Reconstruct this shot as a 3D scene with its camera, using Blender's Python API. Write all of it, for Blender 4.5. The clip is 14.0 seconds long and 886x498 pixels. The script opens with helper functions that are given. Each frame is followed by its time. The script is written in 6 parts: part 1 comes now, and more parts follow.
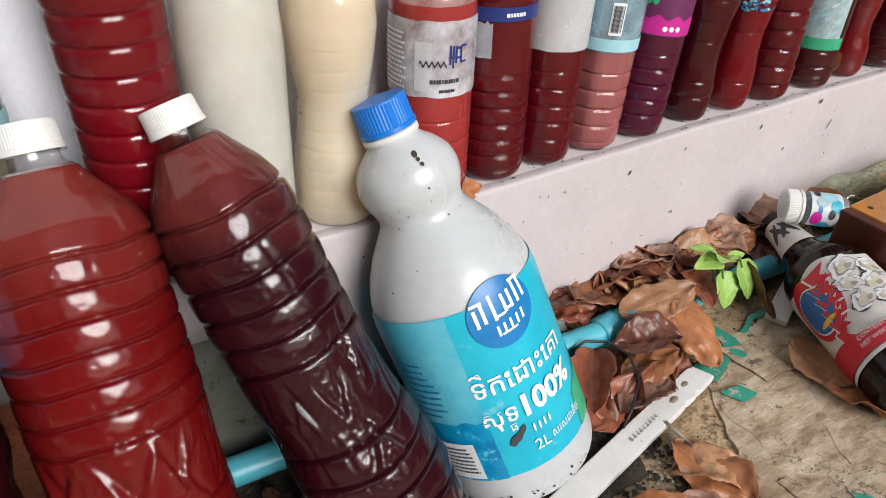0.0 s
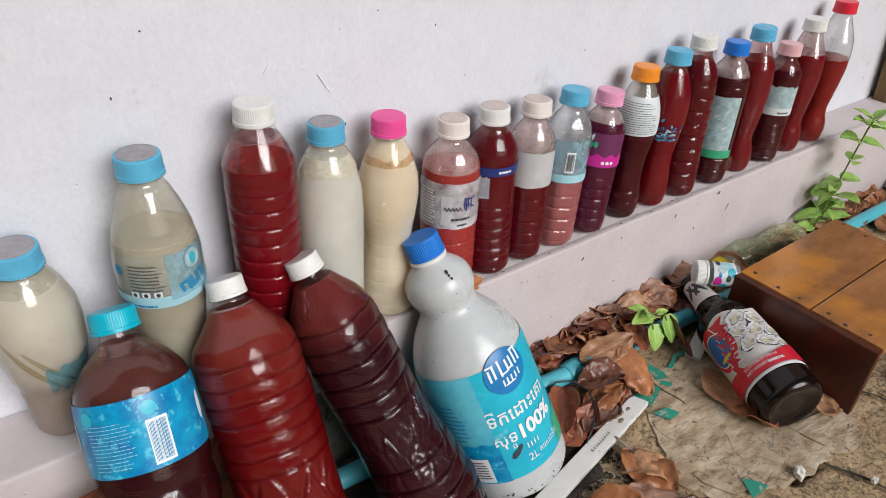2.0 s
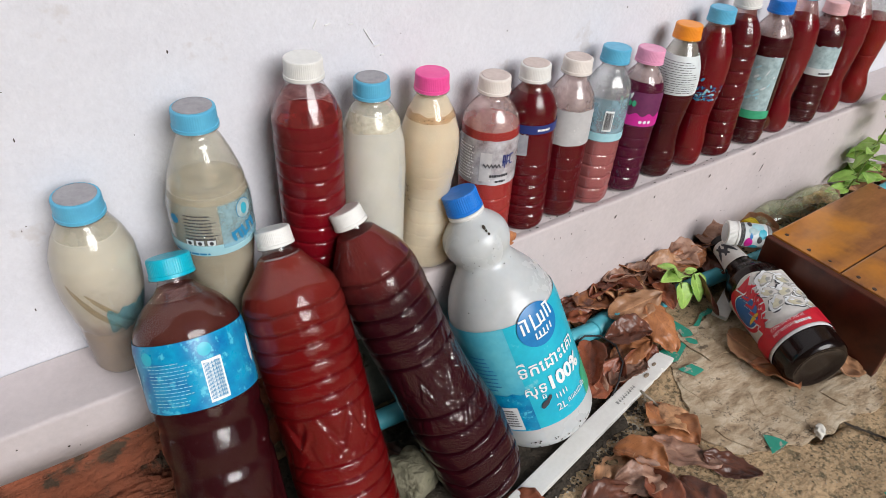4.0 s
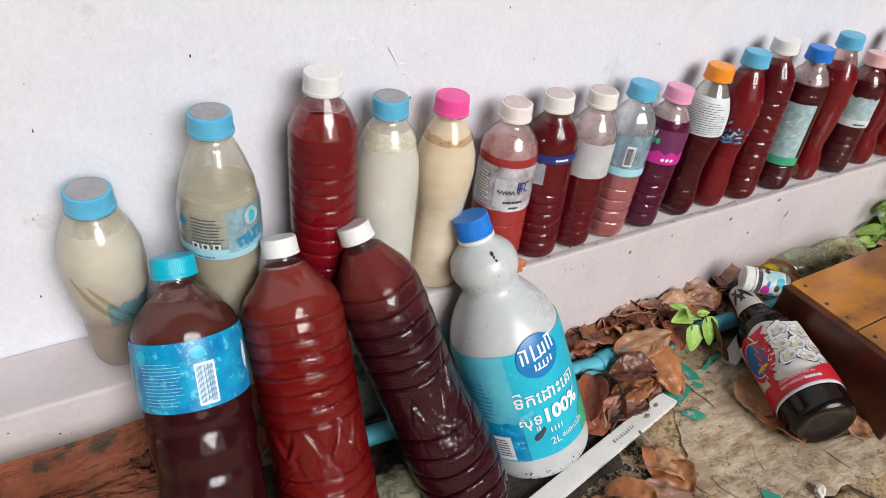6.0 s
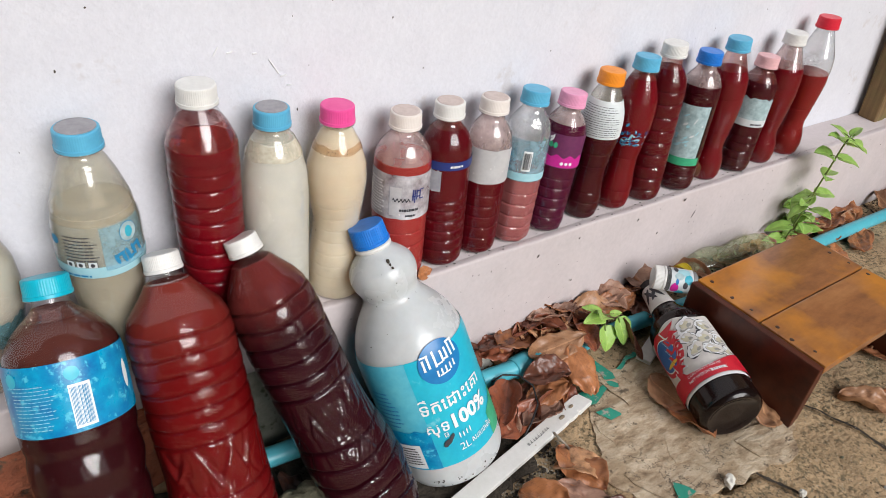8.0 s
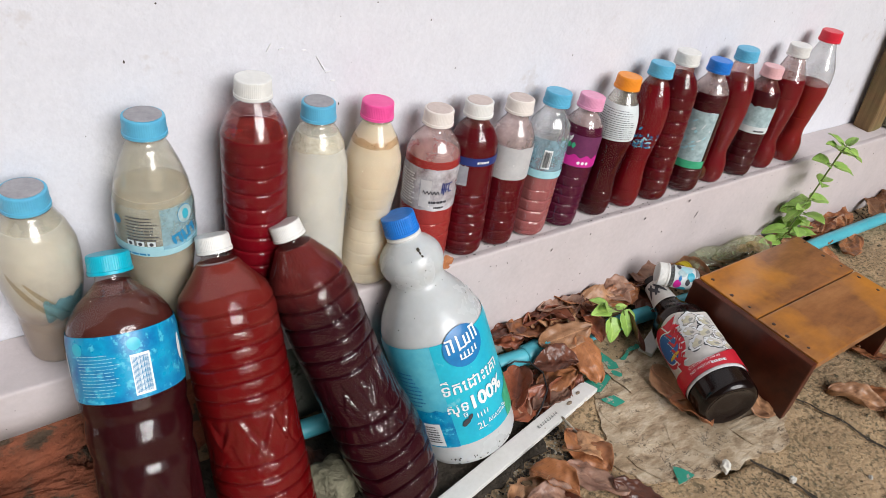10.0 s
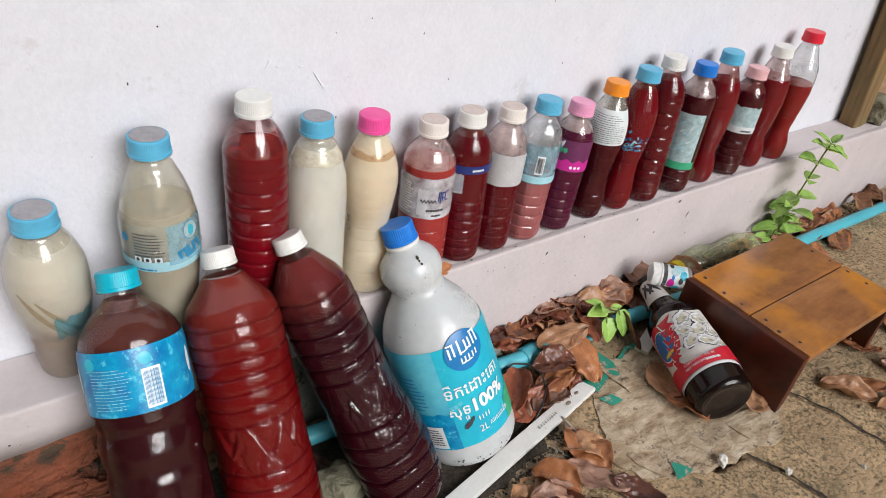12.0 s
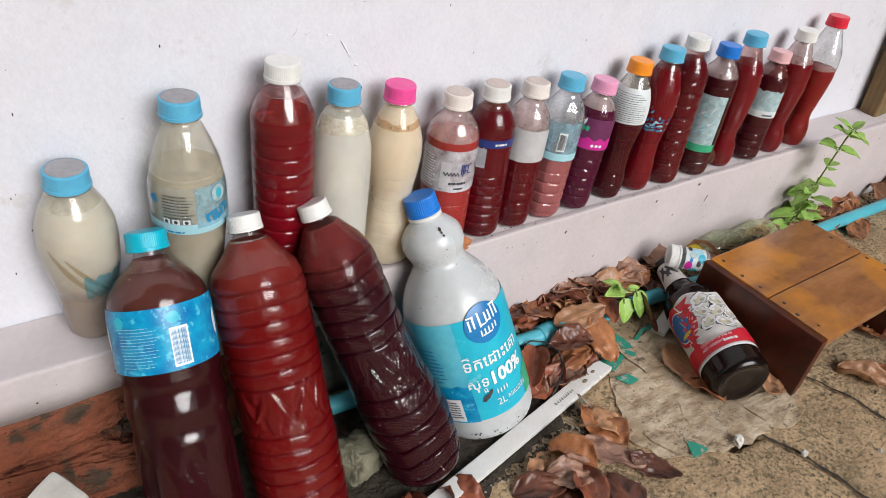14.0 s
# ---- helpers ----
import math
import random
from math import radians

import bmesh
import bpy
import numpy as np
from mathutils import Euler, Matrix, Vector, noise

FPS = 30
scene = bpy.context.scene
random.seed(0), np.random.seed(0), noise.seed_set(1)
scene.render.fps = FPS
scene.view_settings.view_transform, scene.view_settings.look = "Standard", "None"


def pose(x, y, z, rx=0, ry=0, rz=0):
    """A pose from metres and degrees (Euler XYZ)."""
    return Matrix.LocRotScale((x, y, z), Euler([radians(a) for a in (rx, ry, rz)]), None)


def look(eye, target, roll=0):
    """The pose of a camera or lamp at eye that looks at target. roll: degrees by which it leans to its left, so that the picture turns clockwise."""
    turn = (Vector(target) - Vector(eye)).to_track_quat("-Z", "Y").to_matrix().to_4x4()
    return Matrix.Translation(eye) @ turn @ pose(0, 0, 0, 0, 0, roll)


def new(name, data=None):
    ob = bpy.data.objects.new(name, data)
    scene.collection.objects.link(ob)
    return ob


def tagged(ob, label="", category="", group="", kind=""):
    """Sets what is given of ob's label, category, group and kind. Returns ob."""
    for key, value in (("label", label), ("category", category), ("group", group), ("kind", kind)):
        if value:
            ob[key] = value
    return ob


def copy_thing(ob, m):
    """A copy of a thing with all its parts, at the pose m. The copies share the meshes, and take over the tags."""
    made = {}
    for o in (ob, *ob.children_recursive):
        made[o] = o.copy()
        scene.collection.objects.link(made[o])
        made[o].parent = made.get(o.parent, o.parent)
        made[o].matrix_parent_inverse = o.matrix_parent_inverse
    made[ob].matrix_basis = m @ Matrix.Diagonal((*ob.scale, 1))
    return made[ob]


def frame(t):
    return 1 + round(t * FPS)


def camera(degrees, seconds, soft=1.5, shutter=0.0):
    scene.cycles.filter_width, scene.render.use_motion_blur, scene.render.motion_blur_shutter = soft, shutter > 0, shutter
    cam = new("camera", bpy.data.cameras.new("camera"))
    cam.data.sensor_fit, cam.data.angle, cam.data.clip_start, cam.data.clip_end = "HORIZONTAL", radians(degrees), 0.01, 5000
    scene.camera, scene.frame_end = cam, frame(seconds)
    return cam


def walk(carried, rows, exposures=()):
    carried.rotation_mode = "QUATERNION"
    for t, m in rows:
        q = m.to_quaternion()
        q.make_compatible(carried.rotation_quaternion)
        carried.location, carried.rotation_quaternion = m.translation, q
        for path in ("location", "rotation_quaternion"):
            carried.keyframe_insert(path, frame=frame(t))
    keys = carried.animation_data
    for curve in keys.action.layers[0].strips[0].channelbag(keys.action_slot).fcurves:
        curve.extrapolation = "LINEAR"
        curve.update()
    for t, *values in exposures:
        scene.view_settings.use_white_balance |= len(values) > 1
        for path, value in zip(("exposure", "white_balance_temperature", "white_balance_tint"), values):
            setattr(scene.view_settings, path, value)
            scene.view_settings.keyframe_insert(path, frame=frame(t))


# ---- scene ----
cam = camera(64.8, 14.0, soft=0.75)
PATH = [
    (0, (-0.1161, -0.3978, 0.4239), (0.7029, 0.8226, -0.6156), 2.9),
    (0.3, (-0.159, -0.419, 0.446), (0.782, 0.939, -0.683), 2.8),
    (0.5, (-0.1809, -0.4221, 0.4707), (0.702, 0.7326, -0.5904), 6.0),
    (1, (-0.2295, -0.4554, 0.558), (0.7173, 0.7092, -0.4347), 4.6),
    (1.3, (-0.240, -0.474, 0.580), (0.837, 0.840, -0.476), 6.2),
    (1.5, (-0.2403, -0.4743, 0.6003), (0.7299, 0.7074, -0.3483), 6.1),
    (2, (-0.2502, -0.4887, 0.5949), (0.6786, 0.6975, -0.3915), 3.1),
    (2.5, (-0.2655, -0.4887, 0.6084), (0.6453, 0.666, -0.4293), 6.4),
    (3, (-0.2727, -0.4887, 0.6147), (0.5967, 0.6768, -0.4455), 4.4),
    (3.2, (-0.2718, -0.486, 0.6111), (0.5823, 0.6642, -0.4779), 3.5),
    (5.3, (-0.2691, -0.4932, 0.6048), (0.5463, 0.6849, -0.4842), 4.8),
    (5.5, (-0.2718, -0.4932, 0.6039), (0.5238, 0.6939, -0.4896), 4.7),
    (5.8, (-0.275, -0.486, 0.602), (0.589, 0.859, -0.600), 4.8),
    (6, (-0.2511, -0.4887, 0.6165), (0.5454, 0.711, -0.4635), 7.2),
    (6.5, (-0.2313, -0.5085, 0.6183), (0.5868, 0.6975, -0.4383), 5.4),
    (7, (-0.2187, -0.5049, 0.594), (0.5877, 0.6849, -0.4896), 5.0),
    (7.5, (-0.2061, -0.5112, 0.5931), (0.5922, 0.6876, -0.4851), 3.8),
    (7.8, (-0.216, -0.511, 0.583), (0.825, 0.779, -0.536), 7.0),
    (8, (-0.2061, -0.5265, 0.6129), (0.6939, 0.648, -0.4122), 6.8),
    (8.5, (-0.2376, -0.5265, 0.621), (0.6552, 0.6336, -0.4266), 8.5),
    (11, (-0.2619, -0.5346, 0.6363), (0.6795, 0.5976, -0.3978), 9.0),
    (11.5, (-0.2646, -0.5328, 0.6381), (0.6867, 0.5967, -0.3915), 8.4),
    (12, (-0.2709, -0.5373, 0.6426), (0.6687, 0.6012, -0.387), 8.3),
    (12.5, (-0.2727, -0.5355, 0.6435), (0.6588, 0.5958, -0.4014), 8.2),
    (13, (-0.2754, -0.5328, 0.6444), (0.6615, 0.5868, -0.4086), 8.7),
    (13.5, (-0.2817, -0.5337, 0.6435), (0.6696, 0.5922, -0.3888), 10.0),
    (14, (-0.2889, -0.5436, 0.6255), (0.6282, 0.5985, -0.4203), 8.9),
]
walk(cam, [(t, look(eye, target, roll)) for t, eye, target, roll in PATH], exposures=((0, 0.40), (0.5, 0.47), (1.0, 0.42), (1.3, 0.06), (1.5, 0.09), (2.0, 0.10), (3.0, 0.12), (5.5, 0.26), (7.0, 0.27), (14.0, 0.25)))

# ---- world and light ----
world = bpy.data.worlds.new("world")
scene.world = world
world.use_nodes = True
wn = world.node_tree
sky = wn.nodes.new("ShaderNodeTexSky")
sky.sky_type, sky.sun_disc = "NISHITA", False
sky.sun_elevation, sky.sun_rotation = radians(32), radians(174)
sky.air_density, sky.dust_density, sky.ozone_density = 1.0, 3.0, 2.0
wn.links.new(sky.outputs[0], wn.nodes["Background"].inputs[0])
wn.nodes["Background"].inputs[1].default_value = 0.055
sun_data = bpy.data.lights.new("sun", "SUN")
sun_data.energy, sun_data.angle, sun_data.color = 2.6, radians(36), (0.97, 0.98, 1.0)
sun = new("sun", sun_data)
sun.matrix_world = look((0.75, -4.4, 3.0), (0.3, 0, 0.2))
scene.view_settings.exposure = 0.3

# ---- materials ----
MATS = {}


def nodes_of(name):
    m = bpy.data.materials.new(name)
    m.use_nodes = True
    t = m.node_tree
    return m, t, t.nodes["Principled BSDF"]


def noise_node(t, scale, detail=4.0, rough=0.6, coord="Object"):
    tc = t.nodes.new("ShaderNodeTexCoord")
    n = t.nodes.new("ShaderNodeTexNoise")
    n.inputs["Scale"].default_value, n.inputs["Detail"].default_value, n.inputs["Roughness"].default_value = scale, detail, rough
    t.links.new(tc.outputs[coord], n.inputs["Vector"])
    return n


def ramp(t, src, stops):
    r = t.nodes.new("ShaderNodeValToRGB")
    e = r.color_ramp.elements
    while len(e) < len(stops):
        e.new(0.5)
    for k, (p, c) in enumerate(stops):
        e[k].position, e[k].color = p, (*c, 1) if len(c) == 3 else c
    t.links.new(src, r.inputs[0])
    return r


def mix_rgb(t, fac, a, b, blend="MIX"):
    m = t.nodes.new("ShaderNodeMix")
    m.data_type, m.blend_type = "RGBA", blend
    for v, k in ((fac, 0), (a, 6), (b, 7)):
        if isinstance(v, (int, float)):
            m.inputs[k].default_value = v
        elif isinstance(v, tuple):
            m.inputs[k].default_value = (*v, 1)
        else:
            t.links.new(v, m.inputs[k])
    return m.outputs[2]


def bump(t, bsdf, src, strength, dist):
    b = t.nodes.new("ShaderNodeBump")
    b.inputs["Strength"].default_value, b.inputs["Distance"].default_value = strength, dist
    t.links.new(src, b.inputs["Height"])
    prev = bsdf.inputs["Normal"].links
    if prev:
        t.links.new(prev[0].from_socket, b.inputs["Normal"])
    t.links.new(b.outputs[0], bsdf.inputs["Normal"])


def mat(name, a, b=None, scale=20.0, rough=0.5, fine=200.0, bumps=0.0, dist=0.001, metal=0.0, coat=0.0, sss=0.0, dirt=None, dirt_scale=60.0, dirt_at=0.62, spec=0.5):
    """A surface with colour drifting from a to b, fine grain, optional dirt flecks and relief."""
    if name in MATS:
        return MATS[name]
    m, t, p = nodes_of(name)
    b = b or tuple(c * 0.8 for c in a)
    n1 = noise_node(t, scale)
    n2 = noise_node(t, fine, 3)
    col = mix_rgb(t, ramp(t, n1.outputs[0], [(0.35, (0, 0, 0)), (0.68, (1, 1, 1))]).outputs[0], a, b)
    col = mix_rgb(t, 0.22, col, mix_rgb(t, n2.outputs[0], tuple(c * 0.6 for c in a), tuple(min(1, c * 1.3) for c in a)))
    if dirt:
        n3 = noise_node(t, dirt_scale, 5, 0.65)
        col = mix_rgb(t, ramp(t, n3.outputs[0], [(dirt_at, (0, 0, 0)), (dirt_at + 0.06, (1, 1, 1))]).outputs[0], col, dirt)
    t.links.new(col, p.inputs["Base Color"])
    r = t.nodes.new("ShaderNodeMapRange")
    r.inputs[3].default_value, r.inputs[4].default_value = max(0.02, rough - 0.1), min(1, rough + 0.1)
    t.links.new(n1.outputs[0], r.inputs[0])
    t.links.new(r.outputs[0], p.inputs["Roughness"])
    p.inputs["Metallic"].default_value = metal
    p.inputs["Coat Weight"].default_value = coat
    p.inputs["Coat Roughness"].default_value = 0.08
    p.inputs["Specular IOR Level"].default_value = spec
    if sss:
        p.inputs["Subsurface Weight"].default_value = sss
        p.inputs["Subsurface Radius"].default_value = (0.01, 0.006, 0.004)
        p.inputs["Subsurface Scale"].default_value = 0.5
    if bumps:
        bump(t, p, n1.outputs[0], bumps, dist * 3)
        bump(t, p, n2.outputs[0], bumps, dist)
    MATS[name] = m
    return m


def clear(name, tint, film=(0.6, 0.5, 0.4), cloud=0.15, rough=0.02, film_scale=25.0):
    """Thin clear plastic: see-through with a gloss coat and a patchy film on its inside."""
    if name in MATS:
        return MATS[name]
    m, t, p = nodes_of(name)
    tr = t.nodes.new("ShaderNodeBsdfTransparent")
    tr.inputs[0].default_value = (*tint, 1)
    df = t.nodes.new("ShaderNodeBsdfDiffuse")
    df.inputs[0].default_value = (*film, 1)
    n = noise_node(t, film_scale, 5, 0.6)
    r = ramp(t, n.outputs[0], [(0.35, (cloud * 0.4,) * 3), (0.7, (min(1, cloud * 1.7),) * 3)])
    fleck = noise_node(t, 330, 2, 0.5)
    fr_ = ramp(t, fleck.outputs[0], [(0.72, (0, 0, 0)), (0.76, (0.30, 0.30, 0.30))])
    top_ = t.nodes.new("ShaderNodeMath")
    top_.operation = "MAXIMUM"
    t.links.new(r.outputs[0], top_.inputs[0])
    t.links.new(fr_.outputs[0], top_.inputs[1])
    m1 = t.nodes.new("ShaderNodeMixShader")
    t.links.new(top_.outputs[0], m1.inputs[0])
    t.links.new(tr.outputs[0], m1.inputs[1])
    t.links.new(df.outputs[0], m1.inputs[2])
    gl = t.nodes.new("ShaderNodeBsdfGlossy")
    gl.inputs["Roughness"].default_value = rough
    lw = t.nodes.new("ShaderNodeLayerWeight")
    lw.inputs[0].default_value = 0.5
    pw = t.nodes.new("ShaderNodeMath")
    pw.operation, pw.inputs[1].default_value = "POWER", 4.5
    t.links.new(lw.outputs["Facing"], pw.inputs[0])
    fr = t.nodes.new("ShaderNodeMapRange")
    fr.inputs[3].default_value, fr.inputs[4].default_value = 0.054, 0.9
    t.links.new(pw.outputs[0], fr.inputs[0])
    bm_ = t.nodes.new("ShaderNodeBump")
    bm_.inputs["Strength"].default_value, bm_.inputs["Distance"].default_value = 0.16, 0.0010
    n2 = noise_node(t, 55, 4)
    t.links.new(n2.outputs[0], bm_.inputs["Height"])
    t.links.new(bm_.outputs[0], gl.inputs["Normal"])
    t.links.new(bm_.outputs[0], lw.inputs["Normal"])
    m2 = t.nodes.new("ShaderNodeMixShader")
    t.links.new(fr.outputs[0], m2.inputs[0])
    t.links.new(m1.outputs[0], m2.inputs[1])
    t.links.new(gl.outputs[0], m2.inputs[2])
    t.links.new(m2.outputs[0], t.nodes["Material Output"].inputs[0])
    MATS[name] = m
    return m


def liquid(name, a, b=None):
    return mat(name, a, b or tuple(c * 0.72 for c in a), scale=14, rough=0.6, fine=90, sss=0.0, spec=0.05)


def turbid(name, a, b, see=0.25, radius=0.02):
    """A cloudy liquid: light goes deep into it, and a little comes straight through."""
    m = mat(name, a, b, scale=18, rough=0.6, fine=60, spec=0.05)
    t = m.node_tree
    p = t.nodes["Principled BSDF"]
    p.inputs["Subsurface Weight"].default_value = 0.85
    p.inputs["Subsurface Radius"].default_value = (radius, radius * 0.95, radius * 0.85)
    p.inputs["Subsurface Scale"].default_value = 1.0
    tr = t.nodes.new("ShaderNodeBsdfTransparent")
    tr.inputs[0].default_value = (*(min(1, c * 1.25) for c in a), 1)
    mx = t.nodes.new("ShaderNodeMixShader")
    n = noise_node(t, 22, 4, 0.6)
    r = t.nodes.new("ShaderNodeMapRange")
    r.inputs[1].default_value, r.inputs[2].default_value = 0.3, 0.7
    r.inputs[3].default_value, r.inputs[4].default_value = see * 0.6, see * 1.4
    t.links.new(n.outputs[0], r.inputs[0])
    t.links.new(r.outputs[0], mx.inputs[0])
    t.links.new(p.outputs[0], mx.inputs[1])
    t.links.new(tr.outputs[0], mx.inputs[2])
    t.links.new(mx.outputs[0], t.nodes["Material Output"].inputs[0])
    return m


def settled(name, low, high, z0, z1):
    """A liquid whose paler scum clings to the inside of the shoulder, from height z0 to z1."""
    return scum(liquid(name, low), high, z0, z1)


def scum(m, high, z0, z1):
    t = m.node_tree
    p = t.nodes["Principled BSDF"]
    base = p.inputs["Base Color"].links[0].from_socket
    tc = t.nodes.new("ShaderNodeTexCoord")
    sp = t.nodes.new("ShaderNodeSeparateXYZ")
    t.links.new(tc.outputs["Object"], sp.inputs[0])
    n = noise_node(t, 26, 5, 0.65)
    wob = t.nodes.new("ShaderNodeMath")
    wob.operation, wob.inputs[1].default_value, wob.inputs[2].default_value = "MULTIPLY_ADD", 0.09, -0.045
    t.links.new(n.outputs[0], wob.inputs[0])
    ad = t.nodes.new("ShaderNodeMath")
    t.links.new(sp.outputs[2], ad.inputs[0])
    t.links.new(wob.outputs[0], ad.inputs[1])
    mr = t.nodes.new("ShaderNodeMapRange")
    mr.inputs[1].default_value, mr.inputs[2].default_value = z0, z1
    t.links.new(ad.outputs[0], mr.inputs[0])
    t.links.new(mix_rgb(t, mr.outputs[0], base, high), p.inputs["Base Color"])
    return m


WALL = mat("wall_paint", (0.69, 0.692, 0.740), (0.655, 0.655, 0.705), scale=38, rough=0.7, fine=260, bumps=0.5, dist=0.0012, dirt=(0.60, 0.58, 0.60), dirt_scale=16, dirt_at=0.62)
LEDGE = mat("ledge_paint", (0.585, 0.52, 0.52), (0.51, 0.455, 0.455), scale=14, rough=0.8, fine=180, bumps=0.3, dist=0.0012, dirt=(0.28, 0.2, 0.17), dirt_scale=60, dirt_at=0.73)
CONCRETE = mat("concrete", (0.48, 0.335, 0.195), (0.21, 0.145, 0.082), scale=17, rough=0.9, fine=150, bumps=1.0, dist=0.003, dirt=(0.075, 0.062, 0.036), dirt_scale=70, dirt_at=0.56)


def weather(m, broad, moss, grit):
    """Broad stains, moss and pale grit over a ground material."""
    t = m.node_tree
    p = t.nodes["Principled BSDF"]
    col = p.inputs["Base Color"].links[0].from_socket
    a, b, c = noise_node(t, 4.5, 6, 0.7), noise_node(t, 12, 6, 0.75), noise_node(t, 420, 2, 0.5)
    col = mix_rgb(t, ramp(t, a.outputs[0], [(0.38, (0, 0, 0)), (0.66, (0.75, 0.75, 0.75))]).outputs[0], col, broad)
    col = mix_rgb(t, ramp(t, b.outputs[0], [(0.55, (0, 0, 0)), (0.70, (0.7, 0.7, 0.7))]).outputs[0], col, moss)
    col = mix_rgb(t, ramp(t, c.outputs[0], [(0.62, (0, 0, 0)), (0.72, (0.55, 0.55, 0.55))]).outputs[0], col, grit)
    d, e = noise_node(t, 190, 4, 0.65), noise_node(t, 9, 4, 0.6)
    spots = t.nodes.new("ShaderNodeMath")
    spots.operation = "MULTIPLY"
    t.links.new(ramp(t, d.outputs[0], [(0.50, (0, 0, 0)), (0.60, (0.85, 0.85, 0.85))]).outputs[0], spots.inputs[0])
    t.links.new(ramp(t, e.outputs[0], [(0.36, (0.15, 0.15, 0.15)), (0.60, (1, 1, 1))]).outputs[0], spots.inputs[1])
    col = mix_rgb(t, spots.outputs[0], col, (0.085, 0.072, 0.042))
    t.links.new(col, p.inputs["Base Color"])
    bump(t, p, c.outputs[0], 0.5, 0.0012)
    bump(t, p, d.outputs[0], 0.6, 0.0015)


weather(CONCRETE, (0.50, 0.345, 0.190), (0.10, 0.092, 0.045), (0.46, 0.40, 0.31))
CAP_WHITE = mat("white_cap_plastic", (0.78, 0.77, 0.74), (0.7, 0.69, 0.66), rough=0.45, scale=80, dirt=(0.35, 0.28, 0.22), dirt_scale=200, dirt_at=0.72)
CAP_CREAM = mat("cream_cap_plastic", (0.82, 0.75, 0.70), (0.74, 0.66, 0.61), rough=0.5, scale=80, dirt=(0.35, 0.25, 0.2), dirt_scale=200, dirt_at=0.72)
CAP_SKY = mat("sky_blue_cap_plastic", (0.11, 0.45, 0.66), (0.09, 0.38, 0.6), rough=0.4, scale=80, dirt=(0.3, 0.33, 0.35), dirt_scale=160, dirt_at=0.72)
CAP_CYAN = mat("cyan_cap_plastic", (0.0, 0.45, 0.60), (0.0, 0.38, 0.52), rough=0.35, scale=80)
CAP_BLUE = mat("blue_cap_plastic", (0.01, 0.19, 0.66), (0.01, 0.15, 0.55), rough=0.35, scale=80)
CAP_PINK = mat("hot_pink_cap_plastic", (0.86, 0.09, 0.34), (0.8, 0.07, 0.29), rough=0.4, scale=80)
CAP_ROSE = mat("pale_pink_cap_plastic", (0.80, 0.34, 0.52), (0.74, 0.3, 0.46), rough=0.4, scale=80)
CAP_BLUSH = mat("blush_cap_plastic", (0.76, 0.45, 0.46), (0.7, 0.4, 0.42), rough=0.4, scale=80)
CAP_ORANGE = mat("orange_cap_plastic", (0.90, 0.30, 0.02), (0.82, 0.25, 0.02), rough=0.4, scale=80)
CAP_RED = mat("red_cap_plastic", (0.75, 0.02, 0.05), (0.65, 0.02, 0.04), rough=0.35, scale=80)
CAP_DUST = mat("dusty_cap_top", (0.36, 0.35, 0.37), (0.27, 0.26, 0.28), rough=0.7, scale=120, fine=400)
CAP_DUST_WARM = mat("dusty_cream_cap_top", (0.64, 0.54, 0.50), (0.54, 0.44, 0.40), rough=0.7, scale=120, fine=400)
PET = clear("clear_pet", (0.985, 0.985, 0.98), film=(0.6, 0.47, 0.45), cloud=0.006)
PET_FOG = clear("fogged_pet", (0.96, 0.96, 0.94), film=(0.72, 0.68, 0.58), cloud=0.10)
FILM_RED = clear("red_residue", (0.93, 0.80, 0.78), film=(0.42, 0.10, 0.08), cloud=0.22)
FILM_FROTH = clear("red_froth_residue", (0.85, 0.6, 0.58), film=(0.30, 0.035, 0.03), cloud=0.5, film_scale=70)
# pink residue, whitened to hold the brightness of neck reflections
FILM_PINK = clear("pink_residue", (0.94, 0.86, 0.85), film=(0.80, 0.62, 0.60), cloud=0.34)
# no residue: a whitish cloud painted in for reflections in clear necks
FILM_SHEEN = clear("neck_sheen", (0.97, 0.975, 0.98), film=(0.80, 0.83, 0.86), cloud=0.22)
FILM_BROWN = clear("brown_residue", (0.7, 0.45, 0.4), film=(0.17, 0.045, 0.035), cloud=0.6)
# pale residue, its film lightened for reflections as well
FILM_PALE = clear("pale_residue", (0.96, 0.95, 0.91), film=(0.78, 0.74, 0.64), cloud=0.24)

# ---- mesh helpers ----


def mesh_ob(name, verts, faces, material, parent=None, label="", smooth=True, matrix=None):
    me = bpy.data.meshes.new(name)
    me.from_pydata([tuple(v) for v in verts], [], faces)
    me.update()
    if smooth:
        me.polygons.foreach_set("use_smooth", [True] * len(me.polygons))
    me.materials.append(material)
    ob = new(name, me)
    if parent is not None:
        ob.parent = parent
    if matrix is not None:
        ob.matrix_basis = matrix
    if label:
        ob["label"] = label
    return ob


def part(name, bm, material, parent=None, label="", smooth=False, matrix=None):
    me = bpy.data.meshes.new(name)
    bm.to_mesh(me)
    bm.free()
    if smooth:
        me.polygons.foreach_set("use_smooth", [True] * len(me.polygons))
    me.materials.append(material)
    ob = new(name, me)
    if parent is not None:
        ob.parent = parent
    if matrix is not None:
        ob.matrix_basis = matrix
    if label:
        ob["label"] = label
    return ob


def empty(name, matrix, label, category, group="", kind=""):
    ob = new(name)
    ob.empty_display_size = 0.02
    ob.matrix_basis = matrix
    return tagged(ob, label, category, group, kind)


